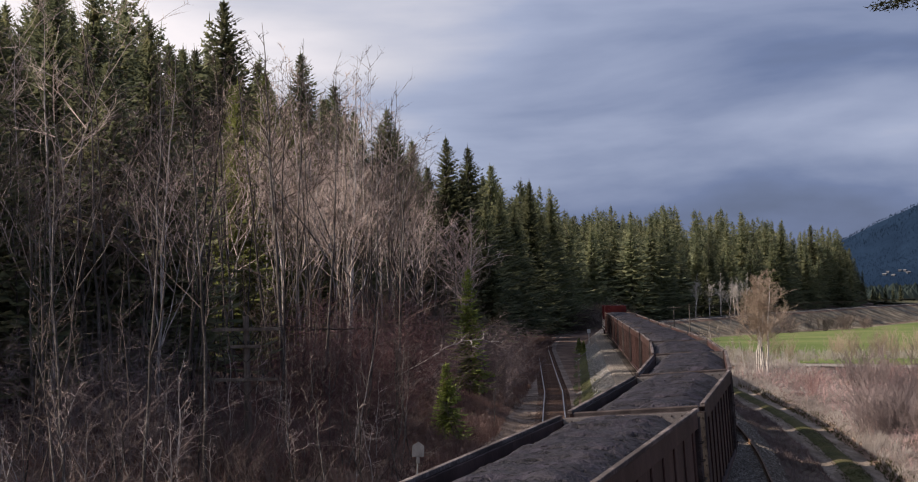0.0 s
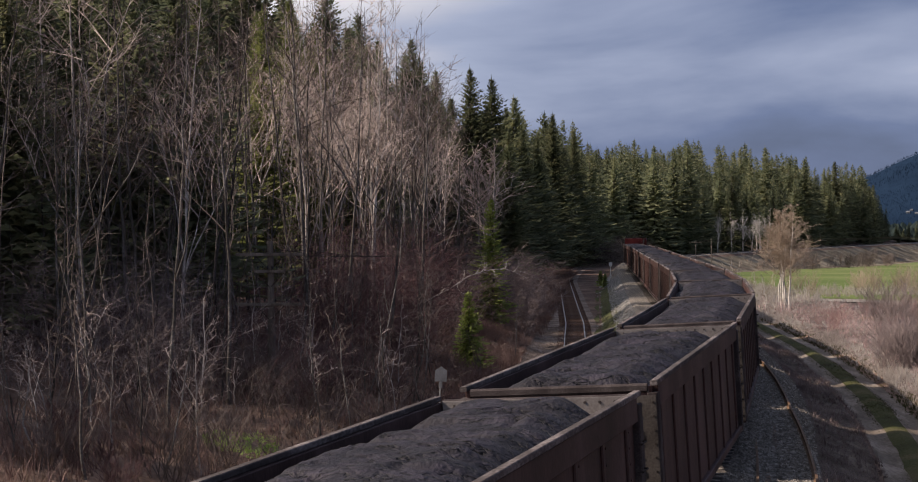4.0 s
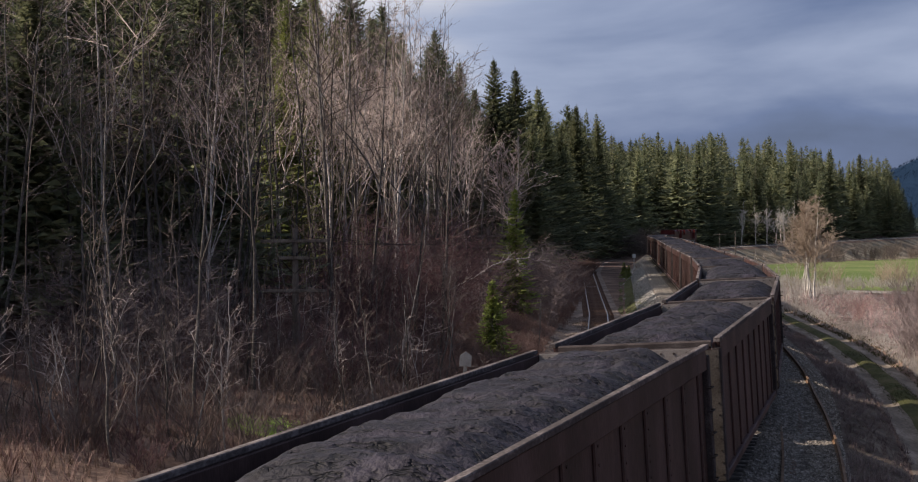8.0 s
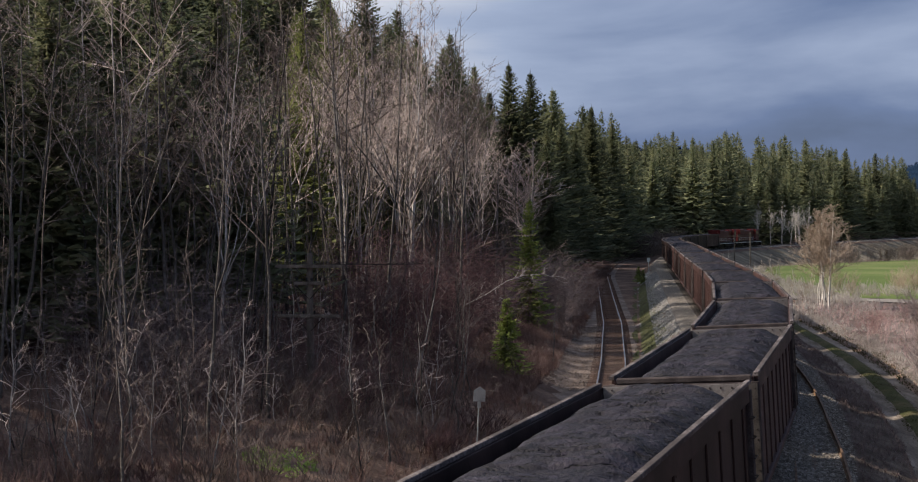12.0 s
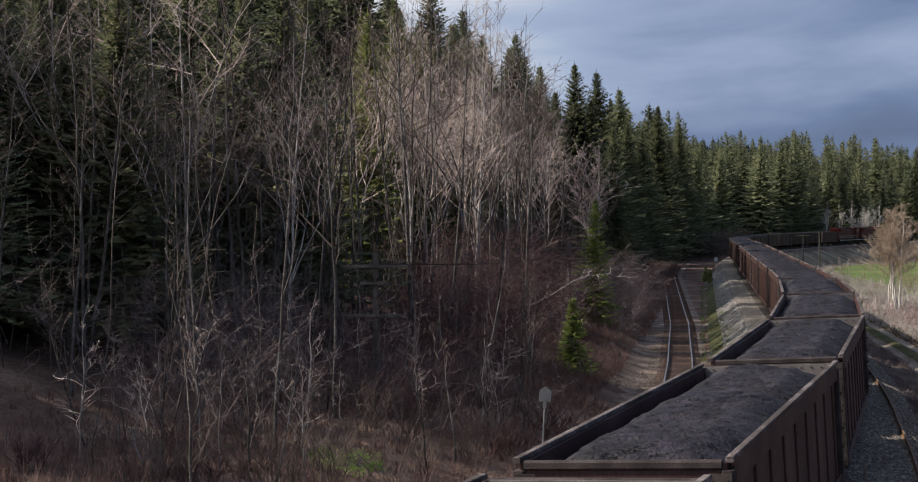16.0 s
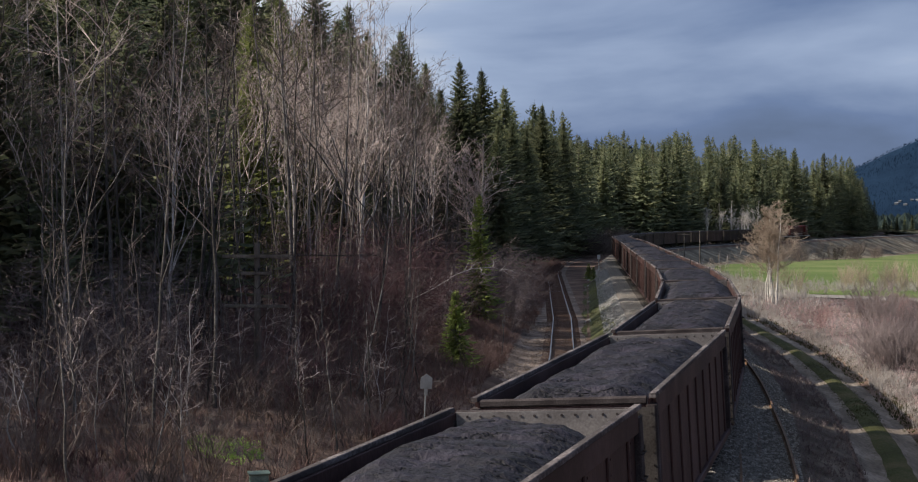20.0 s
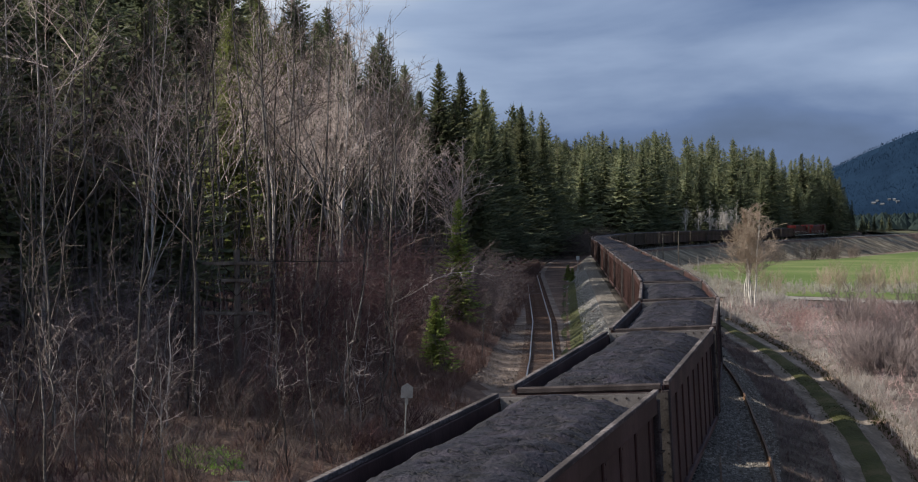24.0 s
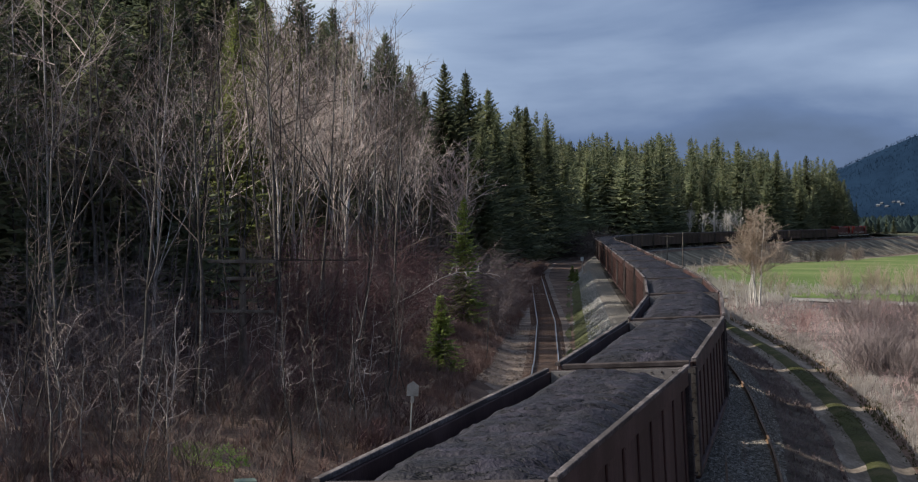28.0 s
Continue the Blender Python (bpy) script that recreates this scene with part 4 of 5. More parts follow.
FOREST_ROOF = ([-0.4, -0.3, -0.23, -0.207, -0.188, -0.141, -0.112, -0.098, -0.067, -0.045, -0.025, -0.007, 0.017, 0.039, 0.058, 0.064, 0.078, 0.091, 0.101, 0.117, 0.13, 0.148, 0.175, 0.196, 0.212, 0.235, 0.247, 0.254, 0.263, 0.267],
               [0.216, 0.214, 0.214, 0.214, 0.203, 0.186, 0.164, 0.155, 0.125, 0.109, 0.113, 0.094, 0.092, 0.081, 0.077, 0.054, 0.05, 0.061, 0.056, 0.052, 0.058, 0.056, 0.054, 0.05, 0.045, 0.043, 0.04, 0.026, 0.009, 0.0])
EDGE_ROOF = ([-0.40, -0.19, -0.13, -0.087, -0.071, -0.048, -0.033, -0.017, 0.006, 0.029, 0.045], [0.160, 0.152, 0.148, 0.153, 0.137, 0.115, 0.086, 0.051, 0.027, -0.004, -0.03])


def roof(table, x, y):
    """Height to which the trees of a wood reach over a plan place, set by its bearing from the camera: the edge of the
    forest against the sky.
    """
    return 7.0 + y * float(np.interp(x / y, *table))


def stand(kind, count, seed, s_range, d_range, size=(0.8, 1.15), keep=None, power=1.0, table=None, limits=(5.0, 32.6)):
    """Scatter plants over a stretch of lengths and offsets, kept apart. With a table, size is the share of the height to the roof."""
    rng, done, tries = random.Random(seed), [], 0
    while len(done) < count and tries < count * 30:
        tries += 1
        s = rng.uniform(*s_range)
        d = d_range[0] + (d_range[1] - d_range[0]) * rng.random() ** power
        x, y, _ = on_line(s, d)
        x, y = float(x), float(y)
        if keep and not keep(s, d, x, y):
            continue
        gap = 0.9 if count > 80 and not table else 1.7
        if any((x - a) ** 2 + (y - b) ** 2 < gap * gap for a, b in done):
            continue
        k, scale = rng.randrange(60), rng.uniform(*size)
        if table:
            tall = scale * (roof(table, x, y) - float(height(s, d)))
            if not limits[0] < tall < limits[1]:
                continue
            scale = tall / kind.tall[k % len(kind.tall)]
        done.append((x, y))
        kind.plant(k, at(s, d, -0.05, rng.uniform(0, 360)), scale)


def in_view(s, d, x, y):
    return y > 20 and x > -0.44 * y - 3


def shaded_side(s, d, x, y):
    """The hillside without a gap left open so that sun reaches the pale trees."""
    return in_view(s, d, x, y) and not (70 < s < 140 and d > -46)


def off_the_wires(s, d, x, y):
    """In the wood, but not on the cut strip before the pole."""
    return in_view(s, d, x, y) and not (y < 58 and -0.165 < x / y < -0.122) and not (y < 100 and -0.035 < x / y < 0.015)


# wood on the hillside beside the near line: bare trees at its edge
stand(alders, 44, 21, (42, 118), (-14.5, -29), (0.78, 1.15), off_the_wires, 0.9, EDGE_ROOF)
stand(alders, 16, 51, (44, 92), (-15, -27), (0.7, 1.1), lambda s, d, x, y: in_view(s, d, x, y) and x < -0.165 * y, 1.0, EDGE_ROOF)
# unseen trees left of the view, added to shade the sunny wood edge
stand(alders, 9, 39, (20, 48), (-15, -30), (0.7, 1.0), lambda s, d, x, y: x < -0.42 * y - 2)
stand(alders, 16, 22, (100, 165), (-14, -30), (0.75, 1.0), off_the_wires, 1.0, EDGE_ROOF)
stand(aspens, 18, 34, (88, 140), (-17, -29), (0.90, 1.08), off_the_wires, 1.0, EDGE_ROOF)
stand(saplings, 60, 23, (34, 95), (-10.5, -20), (0.6, 1.15), off_the_wires, 1.3)
pale_saplings = Kind("pale_sapling", "sapling", "pale saplings of the wood edge", "thin pale crooked sapling before the dark wood",
                     [bare_tree_geo(260 + k, h, 0.028, 0.15, 12, 0.32, 4, 2, 0.22, 0.8, 1, 0, 1, 0.3) for k, h in enumerate((3.2, 4.4, 5.2))], PALE_BARK, LIGHT_TWIG)
stand(pale_saplings, 20, 43, (36, 62), (-11, -18.5), (0.6, 1.0), off_the_wires)
stand(saplings, 18, 24, (95, 190), (-12, -18), (0.5, 1.0), off_the_wires)
for x, y, k, tall in ((-20.5, 58.0, 0, 16.5), (-17.8, 60.5, 1, 15.5), (-15.4, 57.0, 2, 17.0), (-12.4, 61.0, 3, 16.0), (-21.5, 66.0, 2, 18.0)):
    aspens.plant(k, pose(x, y, ground(x, y) - 0.05, 0, 0, 75 * k), tall / aspens.tall[k], "tall slender bare tree with pale upper branches")
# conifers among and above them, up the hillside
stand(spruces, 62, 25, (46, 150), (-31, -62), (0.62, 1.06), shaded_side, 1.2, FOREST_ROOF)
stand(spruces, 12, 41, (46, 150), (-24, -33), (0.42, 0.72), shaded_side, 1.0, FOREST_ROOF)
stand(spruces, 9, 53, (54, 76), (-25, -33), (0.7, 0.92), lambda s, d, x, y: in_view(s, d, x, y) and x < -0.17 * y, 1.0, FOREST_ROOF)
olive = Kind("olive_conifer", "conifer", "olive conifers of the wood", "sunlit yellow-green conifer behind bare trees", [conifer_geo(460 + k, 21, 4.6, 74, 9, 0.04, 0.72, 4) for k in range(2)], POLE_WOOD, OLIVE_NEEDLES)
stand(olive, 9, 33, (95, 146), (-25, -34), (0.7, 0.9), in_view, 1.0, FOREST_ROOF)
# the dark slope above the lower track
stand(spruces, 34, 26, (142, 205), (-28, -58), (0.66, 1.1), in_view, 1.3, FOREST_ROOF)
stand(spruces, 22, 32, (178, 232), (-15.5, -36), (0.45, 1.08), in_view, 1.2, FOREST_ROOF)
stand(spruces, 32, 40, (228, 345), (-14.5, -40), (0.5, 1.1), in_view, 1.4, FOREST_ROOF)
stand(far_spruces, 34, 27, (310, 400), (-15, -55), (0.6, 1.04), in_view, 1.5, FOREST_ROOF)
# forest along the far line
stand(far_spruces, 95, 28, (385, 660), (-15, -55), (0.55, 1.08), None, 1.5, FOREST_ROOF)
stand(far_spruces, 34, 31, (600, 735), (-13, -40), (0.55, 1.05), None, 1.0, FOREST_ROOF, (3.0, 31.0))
stand(pale_trees, 8, 30, (436, 486), (-4.8, -8.0), (0.75, 1.0))
for s, d, k, z in ((offsets(-0.98, 78.5) + (0, 0.92)), (offsets(0.35, 110.0) + (1, 0.98)), (offsets(15.6, 200) + (2, 0.6)), (offsets(15.9, 212) + (2, 0.75))):
    young.plant(k, at(s, d, -0.05, 40 * k), z)


def far_woods(name, count, seed, spots, label):
    """Close-standing conifers behind the first rows: one mesh."""
    rng = random.Random(seed)
    shapes = []
    for k in range(4):
        trunk, crown = conifer_geo(340 + k, 26, 8.2, 36, 6, 0.04, 1.4, 2, 0.9)
        co = np.empty(len(crown.vertices) * 3, np.float32)
        crown.vertices.foreach_get("co", co)
        shapes.append((co.reshape(-1, 3), [tuple(f.vertices) for f in crown.polygons]))
    v, f, base = [], [], 0
    for _ in range(count):
        s, d = spots(rng)
        m, a = at(s, d), rng.uniform(0, 6.28)
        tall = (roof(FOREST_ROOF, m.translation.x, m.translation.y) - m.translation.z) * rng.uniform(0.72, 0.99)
        # outside the view: trees added to shade the wood, height chosen for that
        if m.translation.x < -0.45 * m.translation.y:
            tall = rng.uniform(17.2, 22.6)
        elif m.translation.y < 115:
            continue
        if not 4 < tall < 36:
            continue
        size = tall / 26
        co, fs = shapes[rng.randrange(4)]
        turn = np.array([[math.cos(a), math.sin(a), 0], [-math.sin(a), math.cos(a), 0], [0, 0, 1]])
        v.append(co @ turn * size + np.array(m.translation))
        f += [tuple(i + base for i in q) for q in fs]
        base += len(co)
    me = bpy.data.meshes.new(name)
    me.from_pydata(np.concatenate(v).tolist(), [], f)
    me.materials.append(NEEDLES)
    tagged(new(name, me), label, "forest", kind="stuff")



def far_spot(rng):
    s = rng.uniform(390, 700)
    return s, rng.uniform(-26, -95) if s < 640 else rng.uniform(-20, -80)


far_woods("far_woods", 265, 77, far_spot, "dense dark conifers filling the far forest")
far_woods("hillside_woods", 190, 78, lambda rng: rng.choice(((rng.uniform(5, 84), rng.uniform(-35, -66)), (rng.uniform(60, 250), rng.uniform(-54, -90)), (rng.uniform(140, 250), rng.uniform(-46, -85)))), "dark conifers closing the hillside, with unseen ones added to shade the wood")
for k in range(13):
    birches.plant(1, at(132 + 7.5 * k, 6.5 + (k * 37 % 11) * 0.75, 0, 50 * k), 0.42 + 0.08 * (k % 4), "small leafless tan shrub tree on the embankment")
birches.plant(0, pose(27.0, 139.0, ground(27.0, 139.0) - 0.05, 0, 0, 20), 0.95)


round_tree = Kind("round_crowned_tree", "tree", "", "leafless round-crowned tree before dark conifers", [bare_tree_geo(531, 13.5, 0.15, 0.40, 60, 0.34, 6, 3, 0.03, 1.35, 1, 0, 5, 0.10, 2.0, 0.5)], PALE_BARK, LIGHT_TWIG)
round_tree.plant(0, pose(0.5, 119.0, ground(0.5, 119.0) - 0.1, 0, 0, 70), (13.7 - ground(0.5, 119.0)) / 13.5)
olive.plant(0, pose(-21.0, 110.0, ground(-21.0, 110.0) - 0.1, 0, 0, 10), (24.0 - ground(-21.0, 110.0)) / 21)


def catkin_tree(x, y, top):
    """A slim bare tree hung with pale catkins."""
    z = ground(x, y)
    rng, tall = random.Random(77), top - z
    tree = tagged(new("catkin_tree"), "slim leafless tree hung with pale drooping catkins", "tree")
    wood, crown, tufts = Geo(), Geo(), Geo()
    pts, radii = stem(rng, (0, 0, -0.3), tall, 0.08, 0.02, 0.04, 12)
    wood.tube(pts, radii, 6)
    for k in range(30):
        a = rng.uniform(0, 6.28)
        lp, lr = limb(rng, along(pts, rng.uniform(0.55, 0.98)), Vector((math.cos(a), math.sin(a), rng.uniform(0.4, 1.1))), rng.uniform(0.9, 2.1), 0.02, 4, 0, 0.2)
        crown.tube(lp, lr, 3)
        for j in range(11):
            p = along(lp, rng.uniform(0.3, 1)) + Vector((rng.gauss(0, 0.12), rng.gauss(0, 0.12), 0))
            n = rng.uniform(0.14, 0.26)
            tufts.tube([p, p + Vector((0, 0, -0.4 * n)), p + Vector((0.02, 0, -n))], [0.008, 0.026, 0.008], 4)
    part("trunk", wood, BARK, tree)
    part("crown", crown, TWIG, tree)
    tagged(part("catkin", tufts, PALE_TWIG, tree, "pale hanging catkins"), kind="stuff")
    tree.matrix_basis = pose(x, y, z)


catkin_tree(-17.0, 76.0, 16.4)


def slender_stems(count, seed, s_range, d_range):
    """The crowd of thin grey stems deeper in the wood: one mesh."""
    rng, g = random.Random(seed), Geo()
    for _ in range(count):
        s, d = rng.uniform(*s_range), rng.uniform(*d_range)
        x, y, _h = on_line(s, d)
        if not in_view(s, d, x, y):
            continue
        h = rng.uniform(5, 11)
        pts, radii = stem(rng, (float(x), float(y), float(height(s, d)) - 0.2), h, rng.uniform(0.02, 0.05), 0.20, 0.13, 7)
        g.tube(pts, radii, 3)
        for k in range(10):
            a, q = rng.uniform(0, 6.28), rng.uniform(0.2, 0.95)
            g.twig(along(pts, q), Vector((math.cos(a), math.sin(a), rng.uniform(-0.1, 0.9))) * rng.uniform(0.7, 2.0) * (1.2 - q), 0.011)
    ob = part("slender_stems", g, DARK_BARK, None)
    tagged(ob, "crowd of thin grey leafless stems deep in the wood", "undergrowth", kind="stuff")


slender_stems(520, 61, (45, 175), (-18, -38))


lone = Kind("roadside_conifer", "conifer", "", "tall conifer", [conifer_geo(470, 21, 2.0, 30, 8)], POLE_WOOD, NEEDLES)


def overhanging_conifer():
    """A conifer across the road with one long bough."""
    x, y = 15.7, 40.6
    tree = lone.plant(0, pose(x, y, ground(x, y) - 0.1), 1.0, "tall conifer with a long bough above the brush")
    rng, g = random.Random(9), Geo()
    tip, root = Vector((-4.5, -0.6, 15.0)), Vector((0, 0, 15.0))
    pts = [root.lerp(tip, k / 8) + Vector((0, 0, 0.25 * math.sin(k / 8 * 3.1))) for k in range(9)]
    g.tube(pts, [0.06 - 0.006 * k for k in range(9)], 5)
    for k in range(420):
        q = rng.uniform(0.35, 1)
        p, a = along(pts, q), rng.uniform(0, 6.28)
        g.twig(p + Vector((rng.gauss(0, 0.09), rng.gauss(0, 0.15), rng.gauss(-0.06, 0.09))), Vector((-0.5 + math.cos(a) * 0.7, math.sin(a), rng.uniform(-0.6, 0.3))) * 0.17, 0.022)
    part("bough", g, NEEDLES, tree)


overhanging_conifer()


def leaning_dead_tree():
    """A pale dead tree that leans out of the wood over the lower track."""
    rng, wood, crown = random.Random(17), Geo(), Geo()
    tree = tagged(new("leaning_dead_tree"), "pale crooked dead tree leaning out over the lower track", "tree")
    x, y = -5.2, 85.0
    z = ground(x, y)
    pts = [Vector(p) for p in ((0, 0, -0.2), (0.9, 0.1, 1.5), (2.2, 0.1, 2.7), (3.8, -0.1, 3.5), (5.2, 0, 4.4), (6.4, 0.2, 4.8), (7.8, 0.2, 4.9), (8.6, 0.1, 4.6))]
    wood.tube(pts, [0.05, 0.042, 0.036, 0.03, 0.024, 0.018, 0.011, 0.005], 6)
    for k in range(20):
        a = rng.uniform(0, 6.28)
        lp, lr = limb(rng, along(pts, rng.uniform(0.3, 1)), Vector((0.7 + math.cos(a) * 0.6, math.sin(a), rng.uniform(-0.4, 1.2))), rng.uniform(0.5, 1.7), 0.02, 4, 0, 0.3)
        crown.tube(lp, lr, 3)
        for j in range(4):
            b = rng.uniform(0, 6.28)
            crown.twig(along(lp, rng.uniform(0.3, 1)), Vector((math.cos(b), math.sin(b), rng.uniform(-0.3, 0.8))) * rng.uniform(0.15, 0.45), 0.009)
    part("trunk", wood, PALE_BARK, tree)
    part("crown", crown, PALE_BARK, tree)
    tree.matrix_basis = pose(x, y, z) @ Matrix.Scale(0.8, 4)


leaning_dead_tree()


def thicket(name, count, seed, s_range, d_range, tall, material, label, category, blades=7, lean=0.5, thick=0.006, power=1.0, keep=None, sides=3):
    """Dry stalks and brush too many to count: one mesh of thin upright blades and stems in clumps."""
    rng = random.Random(seed)
    v, f = [], []
    for _ in range(count):
        s = rng.uniform(*s_range)
        d = d_range[0] + (d_range[1] - d_range[0]) * rng.random() ** power
        x, y, _h = on_line(s, d)
        x, y = float(x), float(y)
        if keep and not keep(s, d, x, y):
            continue
        z = float(height(s, d)) - 0.03
        size = rng.uniform(*tall) * (0.55 + 0.9 * max(0.0, 0.5 + noise.noise(Vector((x * 0.12, y * 0.12, seed)))))
        for b in range(blades):
            a, q = rng.uniform(0, 2 * math.pi), rng.uniform(0.15, 1.0) * lean
            h = size * rng.uniform(0.55, 1.1)
            fx, fy = x + rng.gauss(0, 0.12 * size), y + rng.gauss(0, 0.12 * size)
            mx, my = fx + math.cos(a) * q * h * 0.4, fy + math.sin(a) * q * h * 0.4
            tx, ty = fx + math.cos(a) * q * h, fy + math.sin(a) * q * h
            px, py = -math.sin(a) * thick, math.cos(a) * thick
            n = len(v)
            v += [(fx - px, fy - py, z), (fx + px, fy + py, z), (mx + px * .8, my + py * .8, z + h * .6), (mx - px * .8, my - py * .8, z + h * .6), (tx, ty, z + h),
                  (fx + py, fy - px, z), (fx - py, fy + px, z)]
            f += [(n, n + 1, n + 2, n + 3), (n + 3, n + 2, n + 4), (n + 5, n + 6, n + 4)]
    me = bpy.data.meshes.new(name)
    me.from_pydata(v, [], f)
    me.materials.append(material)
    return tagged(new(name, me), label, category, kind="stuff")


def shrub_geo(seed, tall, wide, stems=26, twigs=8):
    rng = random.Random(seed)
    g = Geo()
    for k in range(stems):
        a, r = rng.uniform(0, 2 * math.pi), wide * rng.random() ** 0.6
        way = Vector((math.cos(a) * r / tall, math.sin(a) * r / tall, 1.0))
        foot = Vector((rng.gauss(0, 0.22 * wide), rng.gauss(0, 0.22 * wide), -0.05))
        lp, lr = limb(rng, foot, way, tall * rng.uniform(0.6, 1.05), 0.014, 3)
        g.tube(lp, lr, 3)
        for j in range(twigs):
            b = rng.uniform(0, 2 * math.pi)
            g.twig(along(lp, rng.uniform(0.25, 0.98)), (way.normalized() + Vector((math.cos(b), math.sin(b), 0.3)) * 0.75) * tall * rng.uniform(0.12, 0.28), 0.011)
    return g


def shrubs(name, category, group, label, material, places, size=(0.7, 1.2), seed=3, shapes=4, tall=2.2, wide=1.5, stems=30):
    rng = random.Random(seed)
    meshes = [shrub_geo(seed * 10 + k, tall, wide, stems).mesh("shrub") for k in range(shapes)]
    for m in meshes:
        m.materials.append(material)
    for s, d in places:
        o = tagged(new(name, meshes[rng.randrange(shapes)]), label, category, group)
        o.matrix_basis = at(s, d, 0, rng.uniform(0, 360)) @ Matrix.Scale(rng.uniform(*size), 4)


# the valley side
thicket("dry_grass", 2600, 32, (36, 150), (8.3, 52), (0.2, 0.5), DRY_GRASS, "pale dry grass between the brush", "grass", 7, 0.9, 0.011, 1.0, before_lane)
thicket("field_edge_grass", 2200, 33, (125, 330), (4.5, 17), (0.4, 1.0), DRY_GRASS, "tall pale dry grass along the embankment", "grass", 8, 0.4, 0.025)
place = random.Random(8)
shrubs("brush_shrub", "shrub", "shrubs of the valley edge", "rounded leafless grey-brown shrub in red brush", GREY_TWIG, [p for p in [(place.uniform(50, 112), place.uniform(11.5, 27)) for _ in range(36)] if p[0] < lane_s(p[1]) - 30], (0.9, 1.5), 3, 4, 2.6, 2.0, 60)
shrubs("brush_shrub", "shrub", "shrubs of the valley edge", "rounded leafless grey-brown shrub in red brush", GREY_TWIG, [(place.uniform(44, 80), place.uniform(10.5, 19)) for _ in range(26)], (0.6, 1.1), 13, 4, 2.4, 2.1, 56)
shrubs("red_shrub", "shrub", "red shrubs of the valley edge", "reddish leafless shrub in dry grass", RED_SHRUB, [p for p in [(place.uniform(64, 136), place.uniform(10, 40)) for _ in range(46)] if p[0] < lane_s(p[1]) - 26], (0.7, 1.15), 4, 3, 1.8, 1.7, 40)
shrubs("tall_shrub", "shrub", "tall shrubs of the valley edge", "large rounded grey leafless shrub above red brush", GREY_TWIG, [offsets(21.8, 79.0), offsets(20.4, 75.0), offsets(24.6, 85.0), offsets(25.0, 77.0)], (0.95, 1.2), 17, 3, 2.4, 2.2, 120)
# the wooded side


def on_the_patch(s, d, x, y):
    return ((x - (-7.23)) / 1.15) ** 2 + ((y - 44.47) / 2.2) ** 2 < 1 + 0.5 * noise.noise(Vector((x * 2, y * 1.5, 4)))


thicket("wood_edge_grass", 2600, 34, (26, 110), (-7.6, -20), (0.15, 0.42), DEAD_GRASS, "dry grass and weeds at the wood edge", "grass", 7, 0.6, 0.007, 1.2, lambda s, d, x, y: in_view(s, d, x, y) and (s < 72 or d < -12) and not on_the_patch(s, d, x, y + 1))
thicket("wood_edge_brush", 3600, 35, (28, 130), (-8.5, -24), (0.35, 0.95), BROWN_TWIG, "dense dark reddish-brown undergrowth stalks", "brush", 7, 1.0, 0.008, 1.0, lambda s, d, x, y: in_view(s, d, x, y) and (s < 70 or d < -12.8) and not on_the_patch(s, d, x, y + 1))


shrubs("wood_edge_shrub", "shrub", "shrubs of the wood edge", "low leafless grey shrub at the wood edge", TWIG, [(place.uniform(32, 56), place.uniform(-10, -17)) for _ in range(24)], (0.6, 1.1), 7, 4, 1.9, 1.1, 18)
shrubs("bramble", "shrub", "brambles of the wood edge", "dark reddish-brown bramble tangle at the wood edge", PURPLE_TWIG, [p for p in ((place.uniform(30, 60), place.uniform(-9.5, -18)) for _ in range(36)) if not (38 < p[0] < 50 and p[1] > -15.5)], (0.5, 0.9), 8, 3, 1.5, 1.5, 26)

# ---- things beside the line ----


def sign_post():
    x, y = -1.49, 44.0
    sign = tagged(new("track_sign"), "grey-backed five-sided railway sign on a leaning post", "sign")
    part("post", Geo().tube([(0, 0.03, -1.4), (0, 0.03, 2.9)], [0.022, 0.022], 6), SIGN_BACK, sign)
    g = Geo()
    ring = [(-0.175, -0.17), (0.175, -0.17), (0.175, 0.15), (0, 0.27), (-0.175, 0.15)]
    for e in (-0.008, 0.008):
        g.v += [(a, e, 2.72 + c) for a, c in ring]
    g.f = [(0, 1, 2, 3, 4), (9, 8, 7, 6, 5)] + [(k, 5 + k, 5 + (k + 1) % 5, (k + 1) % 5) for k in range(5)]
    part("sign_panel", g, SIGN_BACK, sign)
    part("lower_plate", Geo().box(-0.05, 0.05, -0.012, 0.004, 2.36, 2.54), SIGN_BACK, sign)
    sign.matrix_basis = pose(x, y, 1.92 - 2.72, 0, 3, 12)


